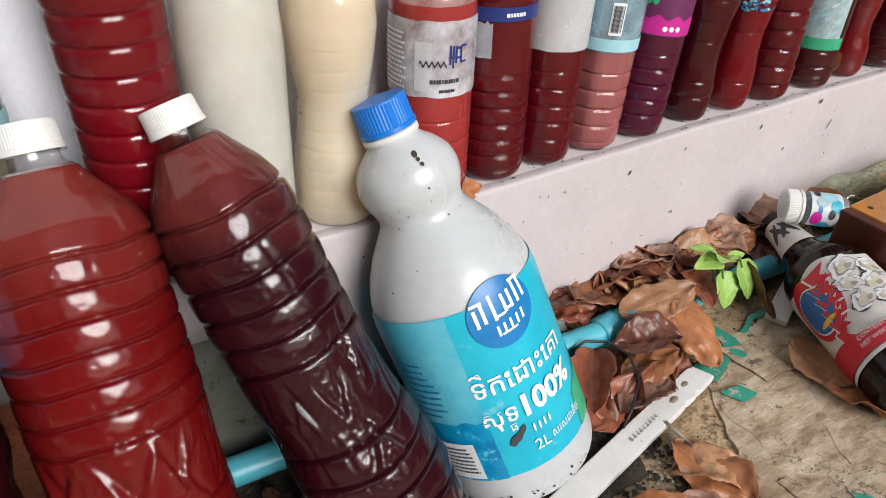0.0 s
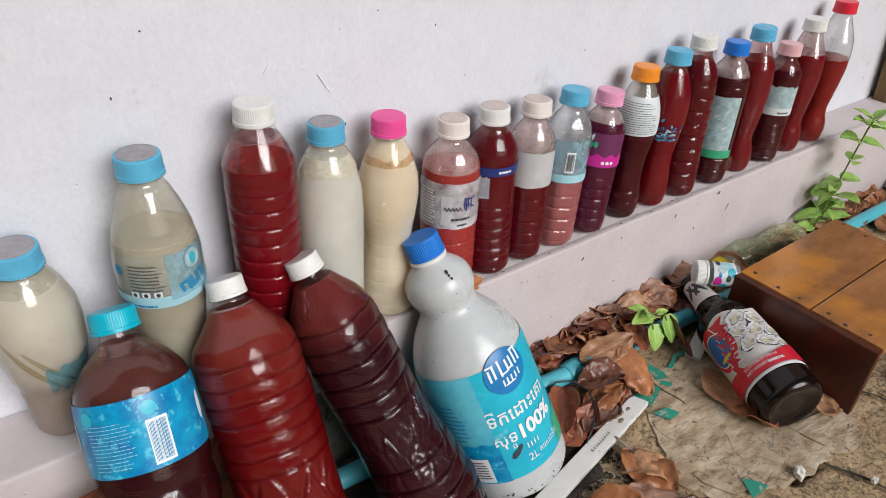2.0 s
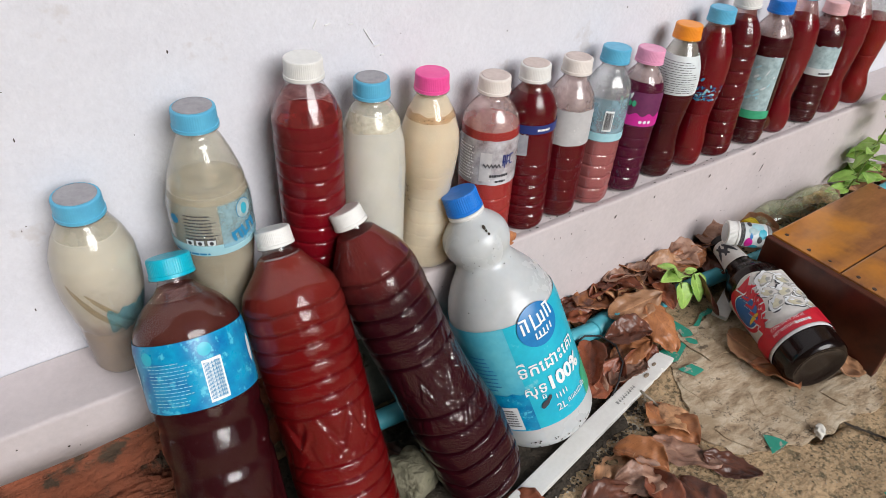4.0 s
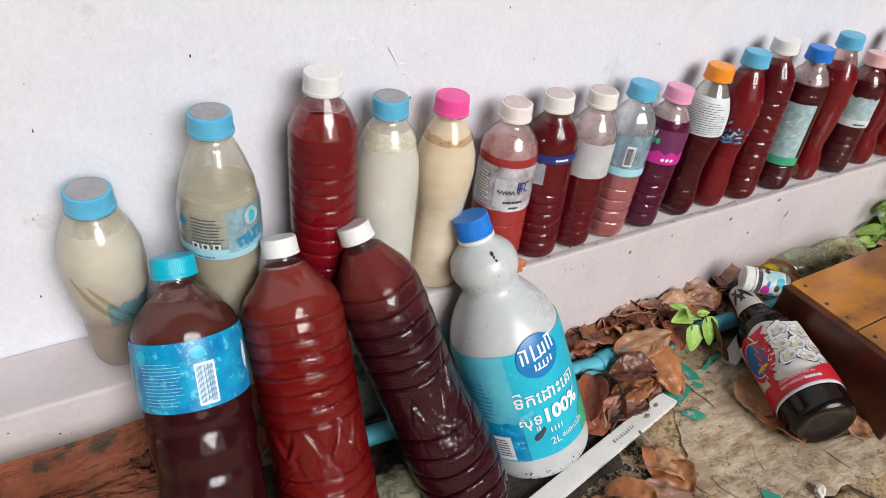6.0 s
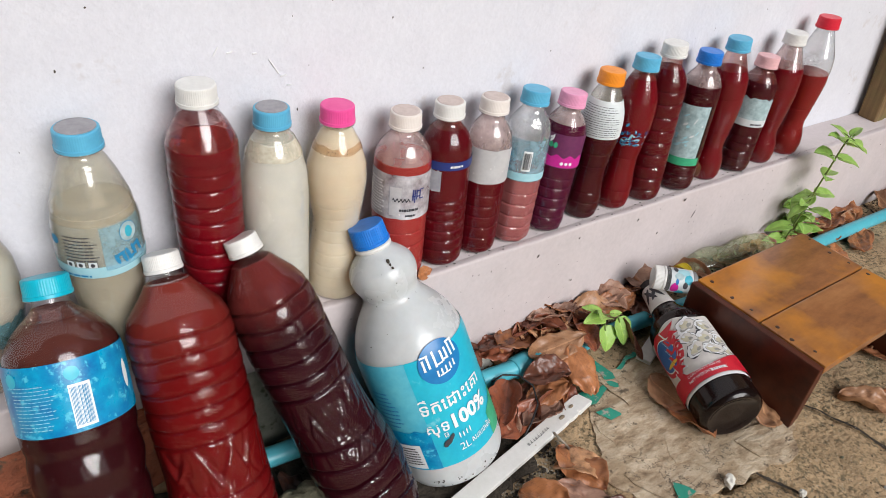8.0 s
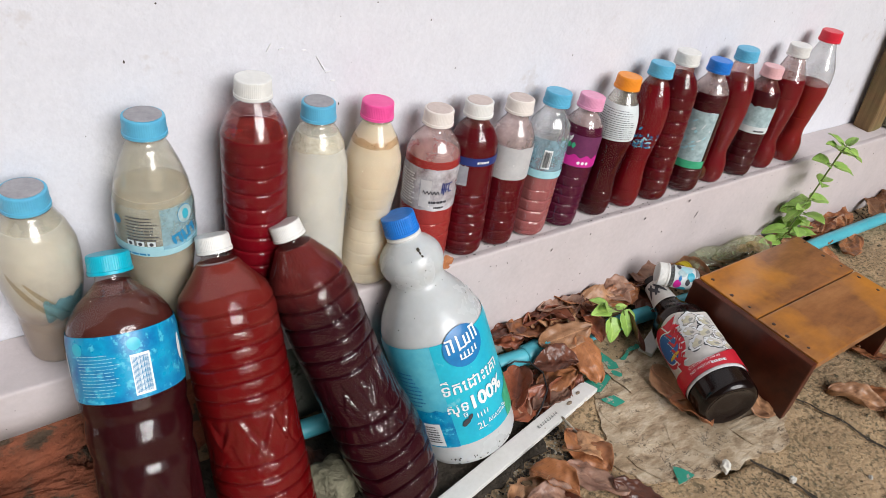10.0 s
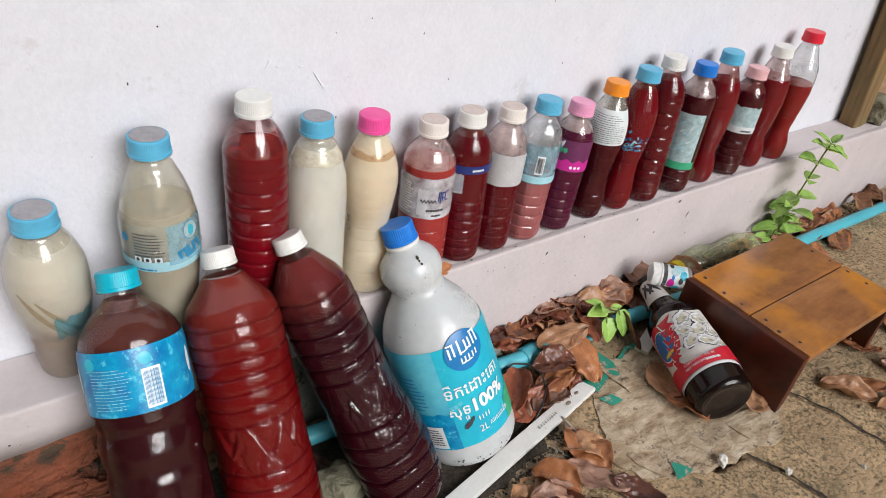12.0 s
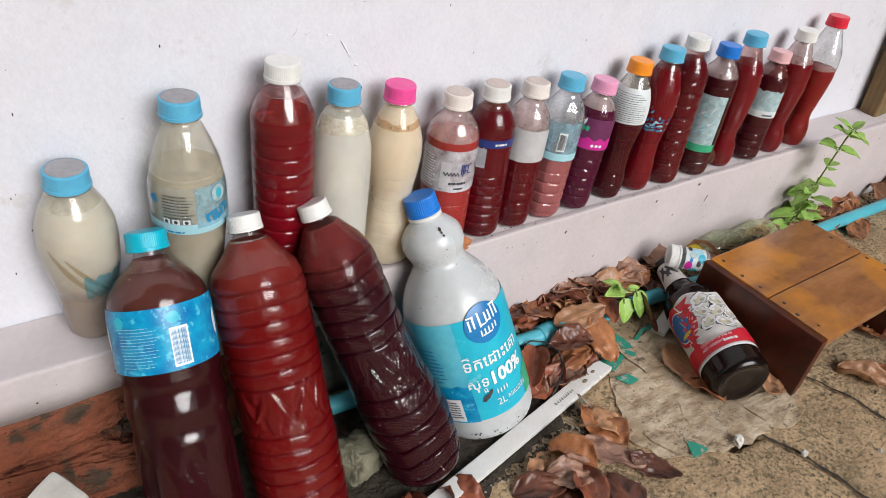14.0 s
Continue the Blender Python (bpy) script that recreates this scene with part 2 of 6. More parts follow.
def bevelled_box(x0, x1, y0, y1, z0, z1, bevel=0.002, segments=2):
    bm = bmesh.new()
    bmesh.ops.create_cube(bm, size=1)
    for v in bm.verts:
        v.co = ((x0 + x1) / 2 + v.co.x * (x1 - x0), (y0 + y1) / 2 + v.co.y * (y1 - y0), (z0 + z1) / 2 + v.co.z * (z1 - z0))
    if bevel:
        bmesh.ops.bevel(bm, geom=bm.edges[:], offset=bevel, segments=segments, affect="EDGES", profile=0.6)
    return bm


def smooth_profile(keys, count):
    """Radius over height through the (z, r) keys, rounded at the corners."""
    zs = np.linspace(keys[0][0], keys[-1][0], count)
    rs = np.interp(zs, [k[0] for k in keys], [k[1] for k in keys])
    for _ in range(7):
        rs[1:-1] = (rs[:-2] + 2 * rs[1:-1] + rs[2:]) / 4
    return zs, rs


def lathe(zs, rs, segments=48, cap_low=True, cap_high=True, wobble=None):
    verts, faces = [], []
    for i, (z, r) in enumerate(zip(zs, rs)):
        for k in range(segments):
            a = 2 * math.pi * k / segments
            q = r if wobble is None else r + wobble(a, z, r)
            verts.append((q * math.sin(a), -q * math.cos(a), z))
    n = len(zs)
    for i in range(n - 1):
        for k in range(segments):
            k2 = (k + 1) % segments
            faces.append((i * segments + k, i * segments + k2, (i + 1) * segments + k2, (i + 1) * segments + k))
    if cap_low:
        faces.append(tuple(reversed(range(segments))))
    if cap_high:
        faces.append(tuple((n - 1) * segments + k for k in range(segments)))
    return verts, faces


class Profile:
    """The outline of a round body, on which labels and print are laid."""

    def __init__(self, keys, ribs=(), count=260):
        self.zs, self.rs = smooth_profile(keys, count)
        self.plain = self.rs.copy()
        for z0, z1, n, depth in ribs:
            for i, z in enumerate(self.zs):
                if z0 <= z <= z1:
                    ph = (z - z0) / (z1 - z0) * n
                    d = abs(ph - round(ph))
                    self.rs[i] -= depth * (0.8 * math.exp(-(d / 0.07) ** 2) + 0.30 * (1 - 2 * d) ** 2 - 0.1)

    def r(self, z):
        return float(np.interp(z, self.zs, self.plain))


def sheet_on(pr, th0, th1, z0, z1, off, nt=None, nz=6, edge=None):
    """A patch that follows the body from angle th0 to th1 (degrees) and height z0 to z1."""
    nt = nt or max(3, int(abs(th1 - th0) / 7) + 1)
    verts, faces = [], []
    for j in range(nz + 1):
        z = z0 + (z1 - z0) * j / nz
        for i in range(nt + 1):
            a = radians(th0 + (th1 - th0) * i / nt)
            zz = z + (edge(i / nt, j / nz) if edge else 0)
            r = pr.r(zz) + off
            verts.append((r * math.sin(a), -r * math.cos(a), zz))
    for j in range(nz):
        for i in range(nt):
            q = j * (nt + 1) + i
            faces.append((q, q + 1, q + nt + 2, q + nt + 1))
    return verts, faces


def round_on(pr, th, z, w, h, off, sides=28, turn=0.0):
    """A flat oval laid on the body, as rings so that it follows the curve."""
    verts, faces = [], []
    rings = 4
    for j in range(1, rings + 1):
        for i in range(sides):
            a = 2 * math.pi * i / sides
            dx, dz = w / 2 * j / rings * math.cos(a), h / 2 * j / rings * math.sin(a)
            dx, dz = dx * math.cos(turn) - dz * math.sin(turn), dx * math.sin(turn) + dz * math.cos(turn)
            r = pr.r(z + dz) + off
            t = radians(th) + dx / r
            verts.append((r * math.sin(t), -r * math.cos(t), z + dz))
    c = len(verts)
    r = pr.r(z) + off
    verts.append((r * math.sin(radians(th)), -r * math.cos(radians(th)), z))
    for i in range(sides):
        i2 = (i + 1) % sides
        faces.append((c, i, i2))
        for j in range(rings - 1):
            faces.append((j * sides + i, (j + 1) * sides + i, (j + 1) * sides + i2, j * sides + i2))
    return verts, faces


def blob_on(pr, th, z, w, h, off, turn, seed, rough=0.22, sides=26):
    """A flat shape with an uneven outline laid on the body."""
    v, f = round_on(pr, th, z, w, h, off, sides, turn)
    out = []
    for x, y, zz in v:
        a = math.atan2(x, -y) - radians(th)
        dx, dz = a * pr.r(z), zz - z
        k = 1 + rough * noise.noise(Vector((2.2 * math.cos(math.atan2(dz / h, dx / w)), 2.2 * math.sin(math.atan2(dz / h, dx / w)), seed)))
        r = pr.r(z + dz * k) + off
        t = radians(th) + dx * k / r
        out.append((r * math.sin(t), -r * math.cos(t), z + dz * k))
    return out, f


def text_geometry(body, size, bold=0.0):
    curve = bpy.data.curves.new("lettering", "FONT")
    curve.body, curve.size, curve.align_x, curve.align_y = body, size, "CENTER", "CENTER"
    curve.resolution_u = 3
    curve.offset = bold
    ob = bpy.data.objects.new("lettering", curve)
    scene.collection.objects.link(ob)
    me = bpy.data.meshes.new_from_object(ob.evaluated_get(bpy.context.evaluated_depsgraph_get()))
    verts = [tuple(v.co) for v in me.vertices]
    faces = [tuple(p.vertices) for p in me.polygons]
    bpy.data.objects.remove(ob)
    bpy.data.curves.remove(curve)
    bpy.data.meshes.remove(me)
    return verts, faces


def text_on(name, body, size, pr, th, z, off, material, parent, turn=0.0, stretch=1.0, bold=0.0):
    verts, faces = text_geometry(body, size, bold)
    out = []
    for x, y, _ in verts:
        x *= stretch
        x, y = x * math.cos(turn) - y * math.sin(turn), x * math.sin(turn) + y * math.cos(turn)
        r = pr.r(z + y) + off
        t = radians(th) + x / r
        out.append((r * math.sin(t), -r * math.cos(t), z + y))
    return mesh_ob(name, out, faces, material, parent, smooth=False)


def bars_on(name, pr, th0, th1, z0, z1, rows, off, material, parent, seed=0, fill=0.55, words=True):
    """Small print: rows of short plain bars."""
    rnd = random.Random(seed)
    verts, faces = [], []
    step = (z1 - z0) / rows
    for k in range(rows):
        z = z1 - (k + 1) * step
        th = th0
        end = th0 + (th1 - th0) * rnd.uniform(0.75, 1.0)
        while th < end:
            w = rnd.uniform(0.04, 0.15) * (th1 - th0) if words else end - th0
            v, f = sheet_on(pr, th, min(th + w, end), z, z + step * fill, off, nt=3, nz=1)
            b = len(verts)
            verts += v
            faces += [tuple(i + b for i in q) for q in f]
            th += w + 0.025 * (th1 - th0)
    return mesh_ob(name, verts, faces, material, parent, smooth=False)


def stripes_on(name, pr, th0, th1, z0, z1, count, off, material, parent, seed=0):
    """Upright bars of uneven width."""
    rnd = random.Random(seed)
    verts, faces = [], []
    for k in range(count):
        a = th0 + (th1 - th0) * k / count
        v, f = sheet_on(pr, a, a + (th1 - th0) / count * rnd.uniform(0.25, 0.75), z0, z1, off, nt=1, nz=2)
        b = len(verts)
        verts += v
        faces += [tuple(i + b for i in q) for q in f]
    return mesh_ob(name, verts, faces, material, parent, smooth=False)


def facing(base, top, viewer=(-0.25, -0.48, 0.58)):
    """A pose at base whose z points to top and whose front looks at the viewer."""
    z = (Vector(top) - Vector(base)).normalized()
    f = Vector(viewer) - (Vector(base) + Vector(top)) / 2
    y = -(f - z * f.dot(z)).normalized()
    x = y.cross(z)
    return Matrix.Translation(base) @ Matrix((x, y, z)).transposed().to_4x4()


# ---- bottles ----
NECK = 0.0118
SHAPES = {
    "straight": ((0, 0.80), (0.02, 0.95), (0.06, 1.0), (0.715, 1.0), (0.76, 0.975), (0.80, 0.89), (0.84, 0.72), (0.875, 0.52)),
    "tall": ((0, 0.80), (0.02, 0.95), (0.06, 1.0), (0.67, 1.0), (0.73, 0.97), (0.80, 0.82), (0.87, 0.56)),
    "waisted": ((0, 0.68), (0.02, 0.80), (0.08, 0.88), (0.16, 0.87), (0.26, 0.77), (0.34, 0.75), (0.44, 0.83), (0.56, 0.98), (0.66, 1.0), (0.74, 0.95), (0.82, 0.76), (0.89, 0.54)),
    "cola": ((0, 0.70), (0.03, 0.82), (0.09, 0.88), (0.15, 0.84), (0.21, 0.70), (0.26, 0.67), (0.38, 0.82), (0.55, 0.99), (0.66, 1.0), (0.74, 0.94), (0.83, 0.68), (0.90, 0.50)),
    "broad": ((0, 0.80), (0.02, 0.95), (0.06, 1.0), (0.40, 0.985), (0.735, 1.0), (0.745, 0.965), (0.76, 1.0), (0.80, 0.985), (0.855, 0.80), (0.893, 0.60), (0.925, 0.46)),
    "pear": ((0, 0.66), (0.03, 0.76), (0.12, 0.80), (0.28, 0.82), (0.36, 0.88), (0.50, 0.99), (0.64, 0.99), (0.74, 0.88), (0.82, 0.70), (0.89, 0.50)),
    "egg": ((0, 0.56), (0.03, 0.66), (0.12, 0.70), (0.26, 0.76), (0.295, 0.735), (0.315, 0.79), (0.36, 0.86), (0.48, 0.97), (0.60, 1.0), (0.70, 0.96), (0.79, 0.80), (0.86, 0.60), (0.90, 0.50)),
    "smooth": ((0, 0.78), (0.02, 0.90), (0.06, 0.96), (0.35, 0.97), (0.60, 1.0), (0.72, 0.95), (0.82, 0.78), (0.89, 0.54)),
    "dome": ((0, 0.80), (0.02, 0.95), (0.06, 1.0), (0.45, 1.0), (0.475, 0.955), (0.495, 0.985), (0.53, 1.03), (0.57, 1.0), (0.59, 0.965), (0.61, 1.02), (0.80, 1.02), (0.84, 0.95), (0.88, 0.74), (0.915, 0.42)),
    "coned": ((0, 0.86), (0.02, 0.97), (0.06, 1.01), (0.30, 1.015), (0.40, 0.985), (0.50, 1.0), (0.77, 1.0), (0.81, 0.975), (0.845, 0.89), (0.875, 0.70), (0.905, 0.52), (0.93, 0.40)),
    "crumpled": ((0, 0.86), (0.02, 1.0), (0.06, 1.08), (0.20, 1.12), (0.30, 1.09), (0.39, 1.01), (0.50, 0.975), (0.60, 0.99), (0.76, 1.0), (0.82, 0.95), (0.865, 0.80), (0.905, 0.58), (0.935, 0.42)),
    "grip": ((0, 0.80), (0.02, 0.95), (0.06, 1.0), (0.20, 0.98), (0.33, 0.85), (0.43, 0.80), (0.54, 0.92), (0.64, 1.0), (0.72, 0.97), (0.81, 0.78), (0.88, 0.54)),
}


def cap_mesh(parent, material, z, r=0.0165, h=0.0165, disc=None, ridges=60, label="", ridge=0.00035):
    zs = [z, z + 0.0025, z + 0.0028, z + h - 0.002, z + h - 0.0006, z + h]
    rs = [r * 1.02, r * 1.02, r * 0.985, r * 0.97, r * 0.95, r * 0.9]
    n = ridges * 2
    verts, faces = [], []
    for i, (zz, rr) in enumerate(zip(zs, rs)):
        for k in range(n):
            a = 2 * math.pi * k / n
            q = rr - (ridge if (k % 2 and 2 <= i <= 3) else 0)
            verts.append((q * math.sin(a), -q * math.cos(a), zz))
    for i in range(len(zs) - 1):
        for k in range(n):
            k2 = (k + 1) % n
            faces.append((i * n + k, i * n + k2, (i + 1) * n + k2, (i + 1) * n + k))
    faces.append(tuple((len(zs) - 1) * n + k for k in range(n)))
    cap = mesh_ob("cap", verts, faces, material, parent, label, smooth=False)
    if disc:
        v, f = lathe([z + h + 0.0002, z + h + 0.0006, z + h + 0.0003], [r * 0.84, r * 0.82, r * 0.7], 40, False, True)
        mesh_ob("cap_disc", v, f, disc, cap, "dusty grey disc on the cap top")
    return cap


def bottle(base, height, radius, shape, liquid_mat, fill, cap_mat, label, lean=(0, 0), ribs=(), film=None, film_to=0.93, shell=None, disc=None,
           cap_r=0.0153, cap_h=0.0150, facets=0, neck=NECK, group="bottles on the ledge", dents=0.0, top=None, facet_to=1.0, segments=48, buckle=0.0, fold=(), rows=260, bend=0.0):
    """A filled plastic bottle: shell, liquid, inner film (residue, some of it painted sheen) and cap. fill and film_to
    are parts of its height.
    """
    b = Vector(base)
    m = facing(b, Vector(top) if top is not None else b + Vector((lean[0], lean[1], height)))
    ob = empty("plastic_bottle", m, label, "bottle", group)
    body_h = height - cap_h + 0.004
    keys = [(u * height, q * radius) for u, q in SHAPES[shape]]
    keys += [(body_h - 0.010, neck * 1.03), (body_h - 0.006, neck), (body_h, neck)]
    soft_ribs = ribs if dents else ()
    pr = Profile(keys, [(z0 * height, z1 * height, n, d) for z0, z1, n, d in ribs if not dents], rows)
    ph = random.Random(int(radius * 1e6 + height * 1e5)).uniform(0, 6)

    def wob(a, z, r):
        w = 0.0
        if facets and r > neck * 1.4 and z < facet_to * height:
            if dents:
                # sunk panels with rounded heads
                u = (z / height - 0.10) / (facet_to - 0.10)
                head = 0.25 + 0.9 * max(0.0, u - 0.78) / 0.22 + 0.9 * max(0.0, 0.12 - u) / 0.12
                w -= radius * 0.055 / (1 + math.exp(-9 * (math.cos(facets * a) - head)))
            else:
                w -= radius * 0.045 * (0.5 - 0.5 * math.cos(facets * a)) * min(1, (r - neck * 1.4) / (radius * 0.2))
        if dents and r > neck * 1.5:
            q = Vector((2.2 * math.sin(a) + ph, 2.2 * math.cos(a), z * 28))
            w += dents * (noise.noise(q) - 0.1)
            low = max(0.0, 1 - z / height / 0.45)
            for z0, z1, n, depth in soft_ribs:
                zz = z / height + 0.006 * noise.noise(Vector((1.3 * math.sin(a) + ph, 1.3 * math.cos(a), z * 6))) + buckle * (abs((a * 3 / math.pi + 0.4 * math.sin(z * 40)) % 2 - 1) - 0.5) * low
                half = 0.5 * (z1 - z0) / n
                if z0 - half < zz < z1 + half:
                    # narrow grooves between plump rings
                    k = (zz - z0) / (z1 - z0) * n
                    d = abs(k - round(k))
                    fade = min(1.0, (zz - z0 + half) / half, (z1 + half - zz) / half)
                    w -= depth * fade * (1.25 * math.exp(-(d / 0.07) ** 2) + 0.22 * (1 - 2 * d) ** 2 - 0.05)
            for th, u0, wide, rise in fold:
                # a dent pressed in as a V, with sharp edges
                x = (math.degrees(a) + 180) % 360 - 180 - th
                if abs(x) < wide:
                    u = z / height - u0 - rise * abs(x) / wide
                    w += 0.0022 * (1 - (abs(x) / wide) ** 2) * (math.exp(-(u / 0.010) ** 2) * (0.5 if u > 0 else 0.9) - 1.1 * math.exp(-((u - 0.030) / 0.018) ** 2))
            crease = max(0.25, 1 - abs(z / height - 0.40) / 0.20)
            crimp = noise.noise(Vector((2.6 * math.sin(a) + ph, 2.6 * math.cos(a), z * 42 + 3 * math.sin(a * 2))))
            w -= dents * 2.0 * crease * max(0.0, 0.12 - abs(crimp)) / 0.12
            w += bend * math.sin(a) * min(1.0, max(0.0, 0.5 - z / height) / 0.3)
        return w

    wobble = wob if facets or dents else None
    # neck ring
    zs = list(pr.zs)
    rs = list(pr.rs)
    v, f = lathe(zs, rs, segments, True, False, wobble)
    mesh_ob("body", v, f, shell or PET, ob)
    ring_z = body_h - 0.0045
    v, f = lathe([ring_z - 0.001, ring_z - 0.0004, ring_z + 0.0006, ring_z + 0.001], [neck, cap_r * 1.03, cap_r * 1.03, neck], 40, False, False)
    mesh_ob("neck_ring", v, f, shell or PET, ob)
    gap = 0.0003
    if liquid_mat:
        lim = [(z, r) for z, r in zip(zs, rs) if z <= fill * height]
        lz = [max(z, 0.0012) for z, _ in lim] + [fill * height]
        lr = [r - gap for _, r in lim] + [pr.r(fill * height) - gap - 0.0004]
        v, f = lathe(lz, lr, segments, True, True, wobble)
        mesh_ob("liquid", v, f, liquid_mat, ob)
    if film:
        fz = [fill * height + 0.0003] + [z for z in zs if fill * height + 0.001 < z <= film_to * height]
        v, f = lathe(fz, [pr.r(z) - gap for z in fz], segments, False, False, wobble)
        mesh_ob("residue", v, f, film, ob)
    cap_mesh(ob, cap_mat, height - cap_h, cap_r, cap_h, disc, ridge=0.00008 if disc else 0.00015)
    return ob, pr

# ---- structure ----
WALL_Y, EDGE_Y, LEDGE_Z = 0.013, -0.051, 0.168


def structure():
    w = part("wall_north", bevelled_box(-14.0, 16.0, WALL_Y, WALL_Y + 0.2, -0.2, 3.4, 0), WALL)
    tagged(w, "off-white painted render wall with a faint lilac cast", "wall", kind="structure")
    # unseen dark walls and overhang, added only to block light and shape reflections
    dark = mat("light_screen", (0.10, 0.10, 0.075), (0.05, 0.06, 0.035), scale=3, rough=0.9)
    o = part("screen_west", bevelled_box(-1.5, -1.3, -3.4, 0.012, -0.2, 4.2, 0), dark)
    tagged(o, "unseen dark side wall added to narrow the sky opening", "wall", kind="structure")
    o = part("screen_east", bevelled_box(2.9, 3.1, -4.6, 0.012, -0.2, 3.4, 0), dark)
    tagged(o, "unseen dark side wall added to narrow the sky opening", "wall", kind="structure")
    o = part("screen_south", bevelled_box(-14.0, 16.0, -8.2, -8.0, -0.2, 1.0, 0), dark)
    tagged(o, "unseen dark wall added across the yard to shape reflections", "wall", kind="structure")
    o = part("eaves", bevelled_box(-14.0, 16.0, -0.55, 0.012, 3.0, 3.1, 0), dark)
    tagged(o, "unseen dark overhang added to cut light from above", "eaves", kind="structure")
    # ledge along the foot of the wall: gently wavy hand-trowelled edge
    xs = np.arange(-0.9, 2.6, 0.012)
    verts, faces = [], []
    for x in xs:
        e = EDGE_Y + 0.0015 * noise.noise(Vector((x * 9, 0, 0))) + 0.001 * noise.noise(Vector((x * 40, 3, 0)))
        zt = LEDGE_Z + 0.001 * noise.noise(Vector((x * 12, 7, 0)))
        low = 0.121 + 0.004 * noise.noise(Vector((x * 14, 9, 0))) if x < 0.004 else -0.06
        seam = 0.00025 * max(0.0, min(1.0, (x + 0.10) / 0.08))
        verts += [(x, WALL_Y - 0.001, zt + 0.002), (x, WALL_Y - 0.02, zt + 0.0004), (x, e + 0.0100, zt), (x, e + 0.0094, zt - seam), (x, e + 0.0088, zt), (x, e + 0.0030, zt), (x, e + 0.0007, zt - 0.0003), (x, e, zt - 0.0011), (x, e - 0.0002, zt - 0.004), (x, e - 0.001, (zt + low) / 2), (x, e - 0.001, low), (x, e + 0.04, low)]
    for i in range(len(xs) - 1):
        for k in range(11):
            q = i * 12 + k
            faces.append((q, q + 1, q + 13, q + 12))
    led = mesh_ob("plinth", verts, faces, LEDGE)
    tagged(led, "pinkish white painted concrete ledge along the wall foot", "ledge", kind="structure")


structure()


def foundation():
    """Grey-green block under the painted ledge; shade behind the leaning bottles is in its colour."""
    # coloured this dark in place of the shade on the lower ledge face
    cement = mat("shaded_cement", (0.17, 0.165, 0.140), (0.075, 0.080, 0.055), scale=30, rough=0.9, fine=170, bumps=0.8, dist=0.002, dirt=(0.04, 0.045, 0.025), dirt_scale=45, dirt_at=0.60)
    bm = bevelled_box(-0.13, 0.010, -0.046, 0.010, -0.02, 0.1235, 0.003, 2)
    bmesh.ops.subdivide_edges(bm, edges=bm.edges[:], cuts=5, use_grid_fill=True)
    for v in bm.verts:
        v.co.y += 0.002 * noise.noise(v.co * 45)
    tagged(part("foundation", bm, cement), "grey-green foundation block under the ledge, shade painted into its colour", "foundation", kind="structure")


foundation()

CRACKS = (((0.36, -0.335), (0.415, -0.340), (0.437, -0.402), (0.453, -0.463), (0.47, -0.58)), ((0.55, -0.29), (0.582, -0.350), (0.591, -0.403), (0.63, -0.54)))


def crack_depth(x, y):
    best = 9.0
    for line in CRACKS:
        for (x0, y0), (x1, y1) in zip(line, line[1:]):
            dx, dy = x1 - x0, y1 - y0
            u = max(0, min(1, ((x - x0) * dx + (y - y0) * dy) / (dx * dx + dy * dy)))
            best = min(best, math.hypot(x - x0 - u * dx, y - y0 - u * dy))
    return best


def ground_z(x, y):
    """Height of the bare ground: a concrete apron with a bank of dirt against the ledge."""
    z = 0.004 * noise.noise(Vector((x * 6, y * 6, 0))) + 0.002 * noise.noise(Vector((x * 24, y * 24, 2)))
    bank = math.exp(-((y + 0.05) / 0.045) ** 2) if y < -0.05 else 1.0
    z += bank * 0.026 * max(0.0, min(1, (x - 0.02) / 0.15)) * max(0.0, min(1, (0.85 - x) / 0.3))
    return z


def ground():
    def axis(dense0, dense1, step, far):
        a = list(np.arange(dense0, dense1, step))
        lo, hi, s = dense0, dense1, step
        low, high = [], []
        while hi < far:
            s *= 1.5
            lo, hi = lo - s, hi + s
            low.append(lo), high.append(hi)
        return low[::-1] + a + high
    xs, ys = axis(-0.40, 1.30, 0.0045, 90.0), axis(-0.60, -0.03, 0.0045, 90.0)
    verts, faces = [], []
    for y in ys:
        for x in xs:
            near = -1.5 < x < 3 and -2 < y < 0.2
            z = ground_z(x, y) if near else 0.0
            if near and -0.7 < y:
                d = crack_depth(x + 0.006 * noise.noise(Vector((x * 30, y * 30, 5))), y)
                z -= 0.014 * math.exp(-(d / 0.0042) ** 2)
                z += 0.0012 * noise.noise(Vector((x * 90, y * 90, 4)))
            verts.append((x, y, z))
    n = len(xs)
    for j in range(len(ys) - 1):
        for i in range(n - 1):
            q = j * n + i
            faces.append((q, q + 1, q + n + 1, q + n))
    g = mesh_ob("ground", verts, faces, CONCRETE)
    tagged(g, "cracked and dirty brown concrete ground", "ground", kind="structure")


ground()

# ---- standing bottles along the ledge ----
L_BEIGE = scum(turbid("cloudy_beige_liquid", (0.40, 0.31, 0.26), (0.32, 0.24, 0.20), 0.25), (0.76, 0.71, 0.61), 0.040, 0.095)
L_MURK = turbid("murky_olive_liquid", (0.62, 0.56, 0.44), (0.50, 0.44, 0.33), 0.34)
L_MILK = turbid("milky_liquid", (0.88, 0.86, 0.80), (0.82, 0.80, 0.73), 0.28)
L_CREAM = turbid("cream_liquid", (0.95, 0.79, 0.62), (0.89, 0.70, 0.53), 0.22)
L_RED = liquid("red_liquid", (0.175, 0.001, 0.007), (0.115, 0.001, 0.004))
L_DARK = liquid("dark_red_liquid", (0.110, 0.001, 0.006), (0.066, 0.001, 0.003))
